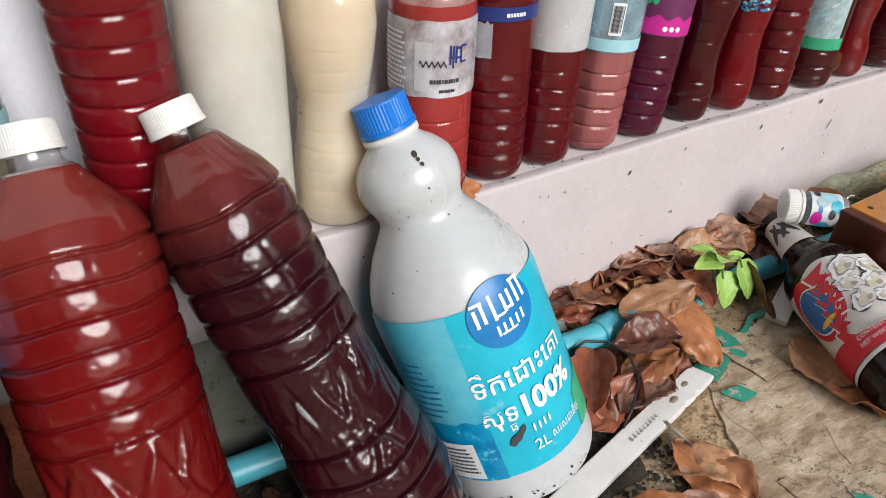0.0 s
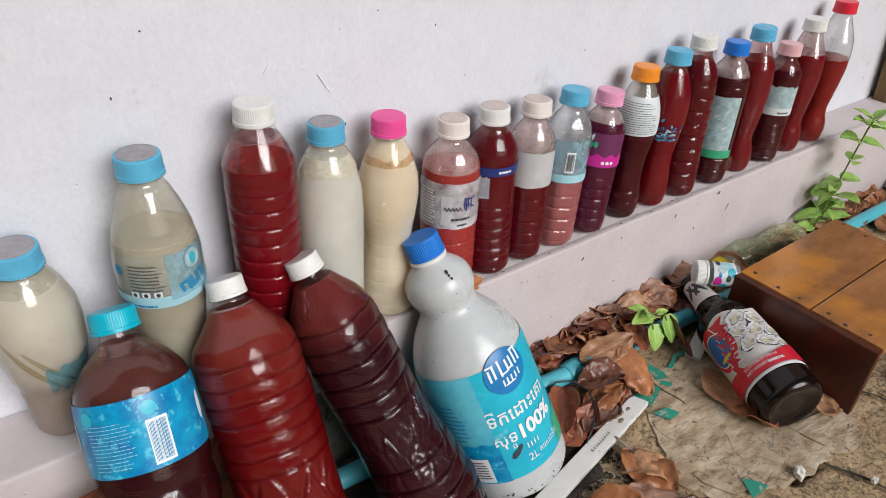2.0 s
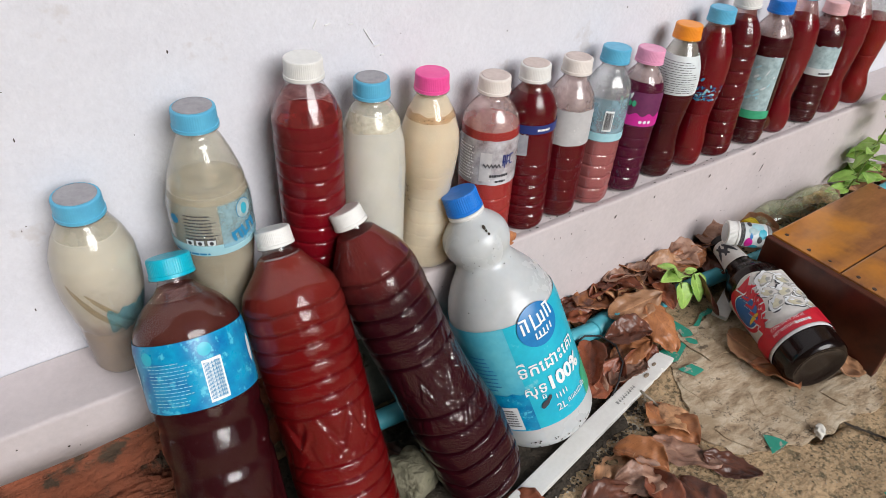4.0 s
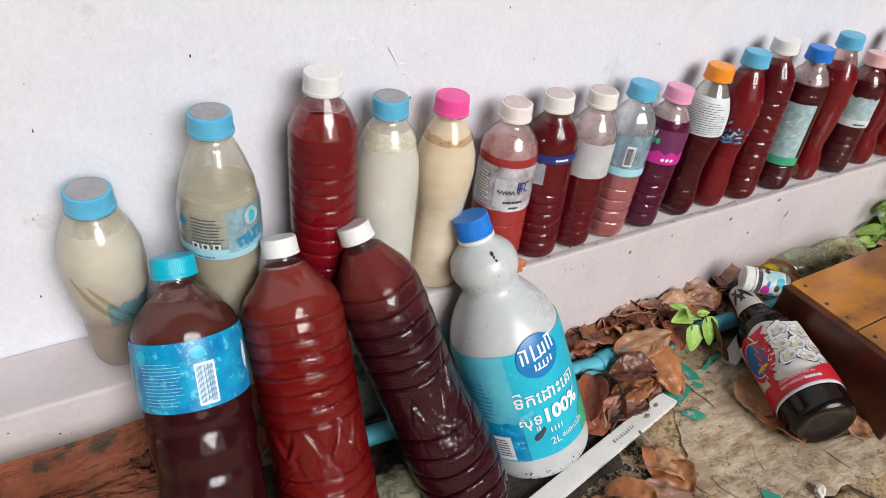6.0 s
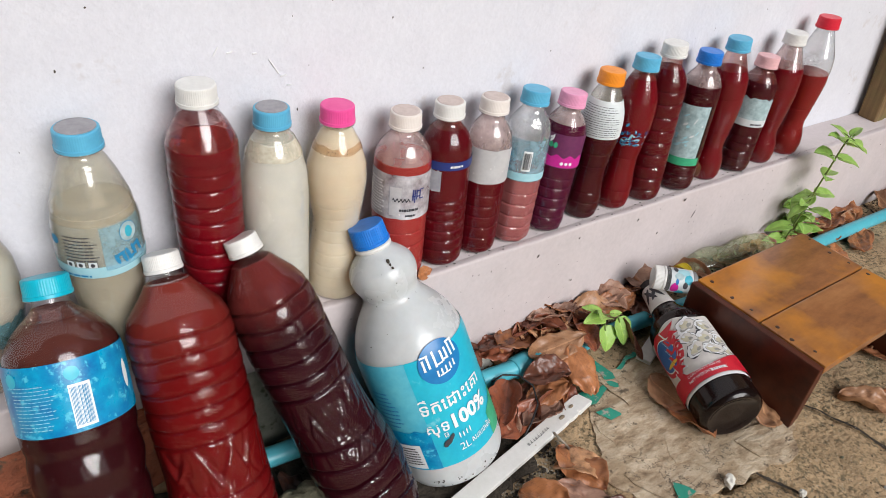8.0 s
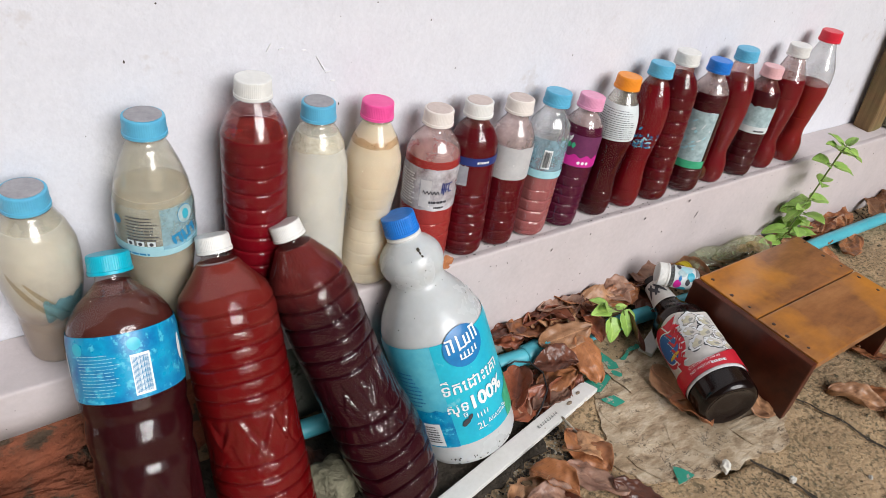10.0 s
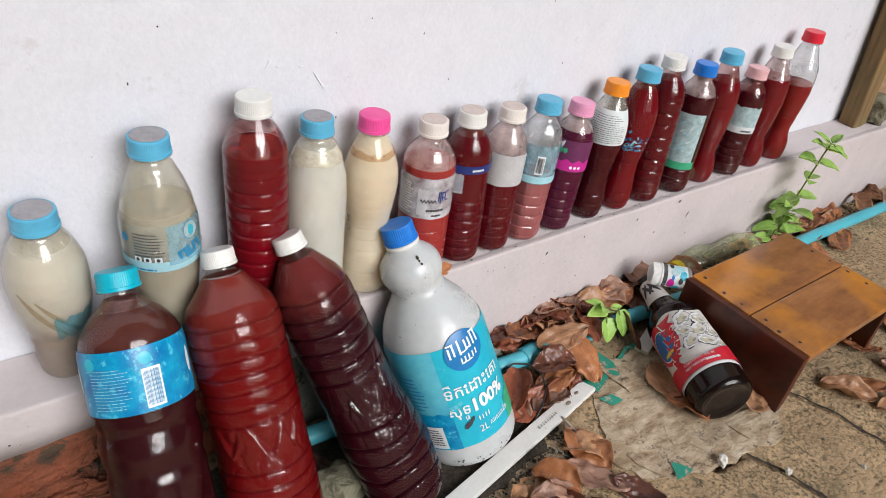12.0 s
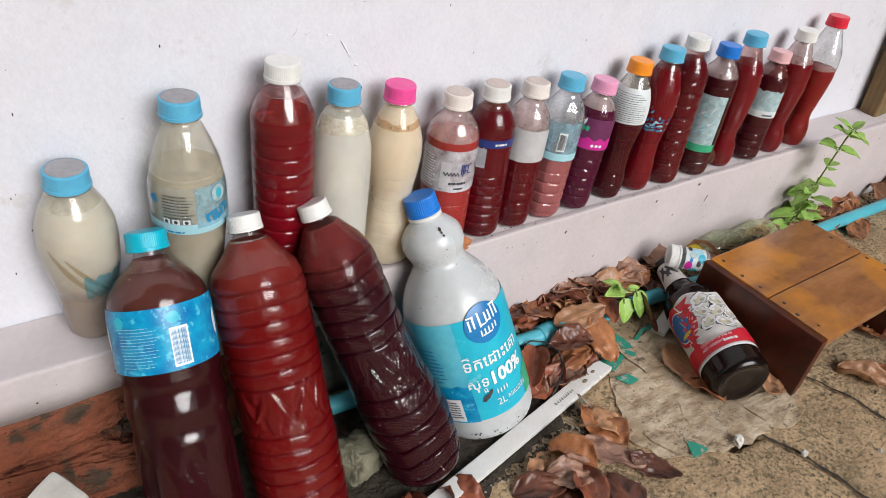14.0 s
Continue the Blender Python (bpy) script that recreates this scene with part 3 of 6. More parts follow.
L_BROWNRED = liquid("brown_red_liquid", (0.060, 0.001, 0.005), (0.034, 0.001, 0.004))
L_ORANGE = liquid("orange_red_liquid", (0.37, 0.038, 0.034), (0.29, 0.026, 0.024))
L_PINK = liquid("dusky_pink_liquid", (0.36, 0.115, 0.115), (0.30, 0.085, 0.085))
L_PURPLE = liquid("purple_liquid", (0.085, 0.004, 0.028), (0.058, 0.003, 0.020))

ROW_Y = -0.024
Z0 = LEDGE_Z + 0.001
B = {}
B[1] = bottle((-0.244, -0.014, Z0), 0.163, 0.0308, "egg", L_BEIGE, 0.82, CAP_SKY, "small clear bottle of cloudy beige liquid with a sky-blue cap", lean=(0.002, -0.004), film=FILM_PALE, shell=PET_FOG, disc=CAP_DUST, cap_r=0.0170)
B[2] = bottle((-0.154, -0.022, Z0), 0.211, 0.0315, "pear", L_MURK, 0.71, CAP_SKY, "clear bottle of murky beige liquid with a pale blue label", film=FILM_PALE, shell=PET_FOG, disc=CAP_DUST, cap_r=0.0163)
B[3] = bottle((-0.069, ROW_Y, Z0), 0.232, 0.0280, "broad", L_RED, 0.80, CAP_WHITE, "tall ribbed bottle full of dark red liquid with a white cap", ribs=((0.08, 0.72, 10, 0.0014),), film=FILM_FROTH, film_to=0.885)
B[4] = bottle((-0.011, ROW_Y, Z0), 0.204, 0.0292, "smooth", L_MILK, 0.87, CAP_SKY, "smooth bottle of milky white liquid with a sky-blue cap", film=FILM_PALE, shell=PET_FOG, disc=CAP_DUST)
B[5] = bottle((0.048, ROW_Y, Z0), 0.197, 0.0275, "grip", L_CREAM, 0.90, CAP_PINK, "waisted bottle of cream liquid with a hot pink cap", ribs=((0.08, 0.60, 8, 0.0004),), shell=PET_FOG, film=FILM_PALE)
B[6] = bottle((0.118, ROW_Y, Z0), 0.180, 0.0280, "straight", L_ORANGE, 0.745, CAP_CREAM, "bottle of orange-red liquid with a torn silver label", ribs=((0.06, 0.34, 3, 0.0014),), film=FILM_PINK, disc=CAP_DUST_WARM)
B[7] = bottle((0.172, ROW_Y, Z0), 0.180, 0.0258, "straight", L_DARK, 0.86, CAP_WHITE, "ribbed bottle of dark red liquid with a narrow navy label", lean=(-0.002, 0.004), ribs=((0.05, 0.45, 6, 0.0021),), film=FILM_RED, disc=CAP_DUST_WARM)
B[8] = bottle((0.220, ROW_Y, Z0), 0.176, 0.0240, "straight", L_DARK, 0.50, CAP_CREAM, "bottle half full of dark red liquid behind a grey label", lean=(0.006, 0.004), ribs=((0.05, 0.42, 5, 0.0009),), film=FILM_PINK, disc=CAP_DUST_WARM)
B[9] = bottle((0.270, ROW_Y, Z0), 0.177, 0.0245, "straight", L_PINK, 0.475, CAP_SKY, "faceted bottle of dusky pink liquid with a light blue label", lean=(0.010, 0.004), ribs=((0.04, 0.36, 4, 0.0015),), facets=8, film=FILM_SHEEN)
B[10] = bottle((0.322, ROW_Y, Z0), 0.166, 0.0240, "straight", L_PURPLE, 0.80, CAP_ROSE, "ribbed bottle of dark purple liquid with a magenta label", lean=(0.014, 0.004), ribs=((0.04, 0.42, 5, 0.0016),), film=FILM_PINK)
B[11] = bottle((0.384, ROW_Y, Z0), 0.183, 0.0250, "waisted", L_BROWNRED, 0.60, CAP_ORANGE, "waisted bottle of brown-red liquid with an orange cap", ribs=((0.05, 0.20, 2, 0.0008), (0.38, 0.57, 2, 0.0007)), lean=(0.006, 0.004), film=FILM_PALE)
B[12] = bottle((0.439, ROW_Y, Z0), 0.193, 0.0250, "waisted", L_RED, 0.87, CAP_SKY, "waisted bottle of red liquid with a sky-blue cap", ribs=((0.05, 0.14, 1, 0.0008), (0.36, 0.50, 1, 0.0007)), lean=(0.005, 0.004), film=FILM_RED)
B[13] = bottle((0.495, ROW_Y, Z0), 0.204, 0.0245, "straight", L_DARK, 0.86, CAP_WHITE, "slim ribbed bottle of dark red liquid with a white cap", lean=(-0.008, 0.004), ribs=((0.08, 0.74, 8, 0.0021),), film=FILM_RED)
B[14] = bottle((0.560, ROW_Y, Z0), 0.186, 0.0255, "straight", L_BROWNRED, 0.78, CAP_BLUE, "bottle of brown-red liquid with a frosted label and blue cap", ribs=((0.04, 0.20, 2, 0.0012), (0.66, 0.72, 1, 0.0008)), lean=(0.001, 0.004), film=FILM_PINK)
B[15] = bottle((0.625, ROW_Y, Z0), 0.197, 0.0250, "cola", L_RED, 0.80, CAP_SKY, "waisted bottle of red liquid with a bright blue cap", ribs=((0.36, 0.62, 1, 0.0007),), lean=(-0.012, 0.004), film=FILM_RED)
B[16] = bottle((0.687, ROW_Y, Z0), 0.165, 0.0245, "straight", L_BROWNRED, 0.80, CAP_BLUSH, "short ribbed bottle of purple-brown liquid with a blush cap", lean=(0.006, 0.004), ribs=((0.05, 0.34, 4, 0.0018),), film=FILM_RED)
B[17] = bottle((0.750, ROW_Y, Z0), 0.192, 0.0255, "cola", L_RED, 0.76, CAP_WHITE, "waisted bottle of red liquid with a whitish cap", ribs=((0.36, 0.62, 1, 0.0007),), lean=(-0.010, 0.004), film=FILM_PINK)
B[18] = bottle((0.816, ROW_Y, Z0), 0.207, 0.0260, "cola", liquid("bright_red_liquid", (0.24, 0.009, 0.010)), 0.62, CAP_RED, "waisted bottle two-thirds full of red liquid with a red cap", ribs=((0.36, 0.62, 1, 0.0007),), lean=(-0.005, 0.004), film=FILM_SHEEN)

# ---- leaning bottles in front of the ledge ----
LEAN = "leaning bottles in front of the ledge"
B[21] = bottle((-0.212, -0.193, 0.010), 0.308, 0.0395, "dome", settled("scummy_dark_liquid", (0.028, 0.0003, 0.0024), (0.095, 0.026, 0.019), 0.225, 0.270), 0.90, CAP_CYAN, "large leaning bottle of maroon liquid with a blue label", top=(-0.198, -0.050, 0.278), film=FILM_BROWN, cap_r=0.0165, group=LEAN, dents=0.0003, segments=144, facets=6, facet_to=0.44)
B[22] = bottle((-0.116, -0.190, 0.010), 0.303, 0.0415, "coned", settled("scummy_red_liquid", (0.150, 0.0010, 0.0020), (0.20, 0.028, 0.020), 0.215, 0.275), 0.925, CAP_WHITE, "large leaning ribbed bottle of red liquid with a white cap", top=(-0.118, -0.057, 0.269), ribs=((0.512, 0.80, 6, 0.0021), (0.07, 0.36, 6, 0.0023)), film=FILM_PINK, cap_r=0.0146, cap_h=0.0142, group=LEAN, dents=0.0006, segments=176, buckle=0.016, fold=((8, 0.39, 24, 0.12), (38, 0.40, 12, 0.09), (-40, 0.42, 14, 0.05)), rows=420)
B[23] = bottle((0.014, -0.190, 0.010), 0.308, 0.0382, "crumpled", settled("scummy_maroon_liquid", (0.028, 0.0004, 0.0042), (0.145, 0.021, 0.018), 0.225, 0.275), 0.93, CAP_WHITE, "large crumpled leaning bottle of dark maroon liquid with a white cap", top=(-0.056, -0.053, 0.279), ribs=((0.541, 0.815, 5, 0.0029), (0.05, 0.362, 5, 0.0033)), film=FILM_BROWN, cap_r=0.0146, cap_h=0.0142, group=LEAN, dents=0.0008, segments=176, buckle=0.034, fold=((16, 0.40, 14, 0.09), (44, 0.46, 12, 0.10), (-16, 0.47, 12, -0.08), (30, 0.36, 18, -0.10)), rows=420, bend=0.006)

HDPE = mat("white_hdpe", (0.56, 0.58, 0.585), (0.51, 0.53, 0.535), scale=16, rough=0.26, fine=120, sss=0.12, dirt=(0.12, 0.1, 0.08), dirt_scale=75, dirt_at=0.73)


R_JUG = 0.0560


def milk_jug():
    m = facing((0.126, -0.152, 0.008), (0.062, -0.052, 0.259))
    ob = empty("milk_bottle", m @ pose(0, 0, 0, 0, 0, 9), "white plastic two-litre bottle with a blue label and cap", "bottle", LEAN)
    R = R_JUG
    keys = ((-0.0070, 0.82 * R), (-0.0035, 0.94 * R), (0.005, R), (0.143, R), (0.155, 0.965 * R), (0.168, 0.88 * R), (0.180, 0.76 * R), (0.191, 0.62 * R), (0.199, 0.515 * R), (0.204, 0.490 * R), (0.209, 0.515 * R), (0.217, 0.575 * R), (0.225, 0.590 * R), (0.234, 0.555 * R), (0.243, 0.43 * R), (0.248, 0.31 * R), (0.252, 0.27 * R), (0.270, 0.27 * R))
    pr = Profile(keys)
    v, f = lathe(pr.zs, pr.rs, 80, True, True)
    mesh_ob("body", v, f, HDPE, ob)
    cap_mesh(ob, CAP_BLUE, 0.2560, 0.0176, 0.0190, ridges=50)
    v, f = lathe([0.2505, 0.2512, 0.2545, 0.2552], [0.27 * R, 0.0178, 0.0178, 0.016], 40, False, False)
    mesh_ob("cap_ring", v, f, CAP_WHITE, ob)
    return ob, pr


B[24] = milk_jug()

# ---- labels ----
INK = mat("dark_ink", (0.05, 0.05, 0.06), rough=0.6, scale=200)
INK_BLUE = mat("blue_ink", (0.02, 0.25, 0.48), rough=0.5, scale=200)
INK_WHITE = mat("white_ink", (0.85, 0.87, 0.88), (0.8, 0.82, 0.83), rough=0.45, scale=200)
SILVER = mat("silver_label", (0.36, 0.36, 0.39), (0.24, 0.24, 0.28), rough=0.35, scale=90, dirt=(0.7, 0.68, 0.66), dirt_scale=120, dirt_at=0.6)
GREY_LABEL = mat("grey_label", (0.56, 0.55, 0.55), (0.46, 0.45, 0.455), rough=0.4, scale=60, dirt=(0.72, 0.70, 0.68), dirt_scale=180, dirt_at=0.64)
NAVY = mat("navy_label", (0.015, 0.03, 0.16), (0.02, 0.04, 0.2), rough=0.4, scale=80)
PALE_BLUE = mat("pale_blue_label", (0.40, 0.66, 0.72), (0.30, 0.58, 0.66), rough=0.4, scale=70)
AQUA = mat("aqua_label", (0.05, 0.45, 0.58), (0.03, 0.36, 0.5), rough=0.4, scale=70)
WHITE_LABEL = mat("white_label", (0.70, 0.74, 0.74), (0.62, 0.67, 0.68), rough=0.4, scale=80)
MAGENTA = mat("magenta_label", (0.62, 0.02, 0.30), (0.5, 0.02, 0.24), rough=0.4, scale=90)
PLUM = mat("plum_label", (0.16, 0.03, 0.10), (0.11, 0.02, 0.08), rough=0.4, scale=120)
LEAF_PRINT = mat("green_print", (0.05, 0.42, 0.22), (0.03, 0.32, 0.16), rough=0.4, scale=120)
SEA = mat("sea_blue_label", (0.005, 0.34, 0.58), (0.0, 0.10, 0.36), scale=60, rough=0.3, fine=160, dirt=(0.08, 0.50, 0.68), dirt_scale=110, dirt_at=0.57)
CYAN_LABEL = mat("cyan_label", (0.02, 0.50, 0.64), (0.01, 0.36, 0.55), scale=30, rough=0.32, dirt=(0.16, 0.56, 0.66), dirt_scale=50, dirt_at=0.6)
CYAN_LIGHT = mat("light_cyan_label", (0.14, 0.56, 0.68), (0.02, 0.36, 0.56), scale=26, rough=0.35)
ROYAL = mat("royal_blue_print", (0.01, 0.17, 0.44), (0.01, 0.22, 0.52), scale=50, rough=0.35)
FROST = mat("frosted_label", (0.46, 0.60, 0.62), (0.24, 0.34, 0.36), scale=130, rough=0.35, fine=300)
CLEAR_BLUE = clear("clear_blue_label", (0.74, 0.90, 0.96), film=(0.42, 0.66, 0.76), cloud=0.3, film_scale=60)
CLEAR_LABEL = clear("clear_label", (0.96, 0.98, 0.98), film=(0.70, 0.76, 0.74), cloud=0.14, film_scale=60)


def torn(amount, seed):
    return lambda u, v: amount * (noise.noise(Vector((u * 9, seed, v * 3))) if v in (0.0, 1.0) else 0)


def label_on(k, name, mat_, th0, th1, z0, z1, off=0.0006, edge=None, text=""):
    ob, pr = B[k]
    v, f = sheet_on(pr, th0, th1, z0, z1, off, nt=max(4, int((th1 - th0) / 4)), nz=24 if z1 - z0 > 0.06 else 6, edge=edge)
    return mesh_ob(name, v, f, mat_, ob, text)


def labels():
    # small beige bottle: crumpled blue wrapper inside
    label_on(1, "label", clear("faded_blue_wrap", (0.7, 0.9, 0.95), film=(0.16, 0.46, 0.56), cloud=0.24, film_scale=45), -8, 80, 0.0525, 0.076, 0.0004, torn(0.009, 2), "crumpled faded blue wrapper")
    for th, z, w, h, a in ((-24, 0.080, 0.005, 0.056, 0.55), (0, 0.076, 0.004, 0.052, 0.62)):
        v, f = round_on(B[1][1], th, z, w, h, 0.0003, 20, a)
        mesh_ob("sediment_streak", v, f, clear("brown_sediment", (0.9, 0.85, 0.75), film=(0.24, 0.17, 0.09), cloud=0.14, film_scale=60), B[1][0])
    # murky bottle with pale label
    lb = label_on(2, "label", CLEAR_LABEL, -95, 95, 0.1010, 0.1450, text="clear and pale blue printed label")
    pr = B[2][1]
    v, f = sheet_on(pr, -95, 95, 0.1010, 0.1110, 0.0009)
    mesh_ob("label_foot", v, f, PALE_BLUE, lb)
    v, f = sheet_on(pr, 6, 72, 0.1070, 0.1440, 0.0010)
    mesh_ob("label_tint", v, f, CLEAR_BLUE, lb)
    bars_on("small_print", pr, -42, 2, 0.1170, 0.1400, 8, 0.0012, INK, lb, 3, 0.35)
    bars_on("small_print", pr, -70, 0, 0.1025, 0.1055, 1, 0.0013, INK_BLUE, lb, 4, 0.6)
    for th in (-38, -24, -9):
        v, f = sheet_on(pr, th - 6, th + 6, 0.1110, 0.1165, 0.0011, nt=2, nz=2)
        mesh_ob("printed_frame", v, f, INK, lb)
        v, f = sheet_on(pr, th - 5.4, th + 5.4, 0.1113, 0.1162, 0.0013, nt=2, nz=2)
        mesh_ob("printed_field", v, f, WHITE_LABEL, lb)
        v, f = round_on(pr, th, 0.1137, 0.0032, 0.0036, 0.0016, 9)
        mesh_ob("printed_mark", v, f, INK, lb)
    v, f = round_on(pr, -58, 0.1320, 0.008, 0.008, 0.0012)
    mesh_ob("printed_mark", v, f, INK_BLUE, lb)
    v, f = round_on(pr, 44, 0.1350, 0.015, 0.016, 0.0011)
    mesh_ob("printed_ring", v, f, INK_BLUE, lb)
    v, f = round_on(pr, 44, 0.1350, 0.0142, 0.0152, 0.00125)
    mesh_ob("printed_badge", v, f, FROST, lb)
    v, f = round_on(pr, 44, 0.1350, 0.0065, 0.0095, 0.0014)
    mesh_ob("printed_drop", v, f, AQUA, lb)
    for th, z, w, h in ((22, 0.1150, 0.003, 0.010), (27, 0.1190, 0.008, 0.003), (32, 0.1150, 0.003, 0.011), (38, 0.1165, 0.003, 0.013), (42, 0.1130, 0.007, 0.003), (47, 0.1180, 0.003, 0.012), (52, 0.1220, 0.007, 0.003), (57, 0.1190, 0.003, 0.012)):
        v, f = round_on(pr, th, z, w, h, 0.0014, 12, 0.3)
        mesh_ob("printed_stroke", v, f, INK_BLUE, lb)
    # froth band under the neck of the milky bottle, rusty ring under the neck of the cream one
    v, f = sheet_on(B[4][1], -179, 180, 0.164, 0.1775, 0.0004, nt=60, edge=torn(0.0016, 8))
    mesh_ob("froth_band", v, f, clear("dried_froth", (0.95, 0.93, 0.86), film=(0.86, 0.80, 0.66), cloud=0.42, film_scale=50), B[4][0])
    v, f = sheet_on(B[5][1], -150, 150, 0.158, 0.164, 0.0005, nt=60, edge=torn(0.004, 12))
    mesh_ob("rusty_ring", v, f, clear("rusty_stain", (0.95, 0.85, 0.75), film=(0.42, 0.12, 0.05), cloud=0.13, film_scale=140), B[5][0])
    # torn silver label
    lb = label_on(6, "label", clear("smoky_clear_label", (0.72, 0.72, 0.74), film=(0.70, 0.70, 0.73), cloud=0.62, film_scale=40), -110, 110, 0.0785, 0.1265, edge=torn(0.0012, 5), text="torn silver see-through label with small print")
    pr = B[6][1]
    bars_on("small_print", pr, -66, -22, 0.0830, 0.1200, 12, 0.0010, INK_WHITE, lb, 7, 0.5)
    v, f = sheet_on(pr, -14, 8, 0.0830, 0.1140, 0.0009)
    mesh_ob("label_panel", v, f, GREY_LABEL, lb)
    v, f = sheet_on(pr, -8, 26, 0.0995, 0.1015, 0.0013, nt=24, nz=1, edge=lambda u, v_: 0.0016 * math.sin(u * 30))
    mesh_ob("printed_wave", v, f, INK, lb)
    for th, z, w, h in ((31, 0.1060, 0.0012, 0.012), (35, 0.1045, 0.0012, 0.014), (33, 0.1045, 0.004, 0.0014), (39, 0.1060, 0.0012, 0.011), (42, 0.1100, 0.004, 0.0014), (42, 0.1040, 0.004, 0.0014), (46, 0.1060, 0.0012, 0.010), (50, 0.1110, 0.004, 0.0014), (50, 0.1010, 0.004, 0.0014)):
        v, f = sheet_on(pr, th - 28.65 * w / 0.028, th + 28.65 * w / 0.028, z - h / 2, z + h / 2, 0.0012, nt=2, nz=2)
        mesh_ob("printed_stroke", v, f, NAVY, lb)
    bars_on("small_print", pr, 6, 50, 0.0880, 0.0925, 1, 0.0012, INK, lb, 9, 0.6)
    bars_on("small_print", pr, 18, 42, 0.0820, 0.0855, 1, 0.0012, INK, lb, 10, 0.6)
    # narrow navy label
    lb = label_on(7, "label", NAVY, -110, 110, 0.1175, 0.1265, text="narrow navy blue label")
    bars_on("small_print", B[7][1], 18, 48, 0.1205, 0.1245, 1, 0.0010, INK_WHITE, lb, 2, 0.6)
    label_on(7, "label_scrap", SILVER, -48, 0, 0.0935, 0.1165, 0.0007, torn(0.002, 3), "silver scrap of label")
    # grey label
    lb = label_on(8, "label", GREY_LABEL, -110, 110, 0.0890, 0.1270, edge=torn(0.0007, 6), text="plain grey label")
    for th, z, w, h in ((-48, 0.1180, 0.003, 0.012), (-44, 0.1070, 0.004, 0.008), (-52, 0.1000, 0.004, 0.004), (-40, 0.1220, 0.004, 0.003)):
        v, f = round_on(B[8][1], th, z, w, h, 0.0010, 14, 0.4)
        mesh_ob("water_blister", v, f, INK_WHITE, lb)
    # light blue label
    lb = label_on(9, "label", CLEAR_BLUE, -110, 110, 0.0800, 0.1280, text="light blue see-through label")
    pr = B[9][1]
    v, f = sheet_on(pr, -110, 110, 0.0810, 0.0900, 0.0009)
    mesh_ob("label_foot", v, f, PALE_BLUE, lb)
    v, f = sheet_on(pr, -70, -12, 0.0900, 0.1180, 0.0009)
    mesh_ob("label_panel", v, f, CLEAR_BLUE, lb)
    bars_on("small_print", pr, -60, -18, 0.0920, 0.1140, 7, 0.0012, INK_BLUE, lb, 12, 0.4)
    v, f = sheet_on(pr, 6, 28, 0.0930, 0.1160, 0.0010)
    code = mesh_ob("barcode", v, f, INK_WHITE, lb)
    stripes_on("barcode_line", pr, 8, 26, 0.0950, 0.1140, 11, 0.0013, INK, lb, 1)
    # magenta label
    lb = label_on(10, "label", PLUM, -110, 110, 0.0840, 0.1230, text="plum and magenta label with a green print")
    pr = B[10][1]
    v, f = sheet_on(pr, -110, 110, 0.0850, 0.0980, 0.0009, edge=lambda u, v_: 0.002 * math.sin(u * 40) * v_)
    mesh_ob("label_foot", v, f, MAGENTA, lb)
    for th, z, w, h in ((-44, 0.1100, 0.005, 0.007), (-32, 0.1100, 0.005, 0.007), (-20, 0.1100, 0.005, 0.007), (-8, 0.1100, 0.005, 0.007)):
        v, f = round_on(pr, th, z, w, h, 0.0012, 12)
        mesh_ob("printed_stroke", v, f, LEAF_PRINT, lb)
    for th, z in ((-26, 0.1175), (-18, 0.1180), (-22, 0.1150)):
        v, f = round_on(pr, th, z, 0.008, 0.0025, 0.0012, 12, th * 0.1)
        mesh_ob("printed_petal", v, f, INK_WHITE, lb)
    for th in (18, 30, 42):
        v, f = round_on(pr, th, 0.0900, 0.004, 0.004, 0.0012, 14)
        mesh_ob("printed_dot", v, f, INK_WHITE, lb)
    bars_on("small_print", pr, -50, -20, 0.0865, 0.0920, 2, 0.0012, INK_WHITE, lb, 5, 0.4)
    # white text label
    lb = label_on(11, "label", WHITE_LABEL, -110, 110, 0.1090, 0.1520, text="white label covered with small print")
    bars_on("small_print", B[11][1], -55, 62, 0.1120, 0.1480, 14, 0.0011, INK, lb, 21, 0.24)
    # blue splash print
    rnd = random.Random(4)
    ob, pr = B[12]
    for k in range(70):
        v, f = round_on(pr, rnd.gauss(10, 26), 0.090 + abs(rnd.gauss(0, 0.011)), rnd.uniform(0.0010, 0.0032), rnd.uniform(0.0010, 0.0060), 0.0007, 9, rnd.uniform(0, 3))
        mesh_ob("printed_splash", v, f, rnd.choice((INK_BLUE, INK_BLUE, NAVY, PALE_BLUE)), ob)
    # frosted label, green foot
    lb = label_on(14, "label", clear("dark_film_label", (0.5, 0.45, 0.45), film=(0.05, 0.03, 0.03), cloud=0.3), -60, 62, 0.0480, 0.1220, 0.0005, text="dark see-through label")
    v, f = sheet_on(B[14][1], -30, 52, 0.0480, 0.1220, 0.0009, nz=10)
    mesh_ob("label_panel", v, f, FROST, lb)
    rnd = random.Random(63)
    for k in range(34):
        v, f = round_on(B[14][1], rnd.uniform(-26, 46), rnd.uniform(0.054, 0.118), rnd.uniform(0.003, 0.010), rnd.uniform(0.0015, 0.004), 0.0012, 10, rnd.uniform(0.4, 1.2))
        mesh_ob("printed_wave", v, f, rnd.choice((PALE_BLUE, WHITE_LABEL, FROST, FROST)), lb)
    v, f = sheet_on(B[14][1], -60, 62, 0.0400, 0.0510, 0.0014)
    mesh_ob("label_foot", v, f, LEAF_PRINT, lb)
    # small label on the short ribbed bottle
    lb = label_on(16, "label", FROST, -60, 80, 0.0750, 0.1110, edge=torn(0.004, 9), text="worn frosted label")
    v, f = sheet_on(B[16][1], -60, 80, 0.0710, 0.0810, 0.0009)
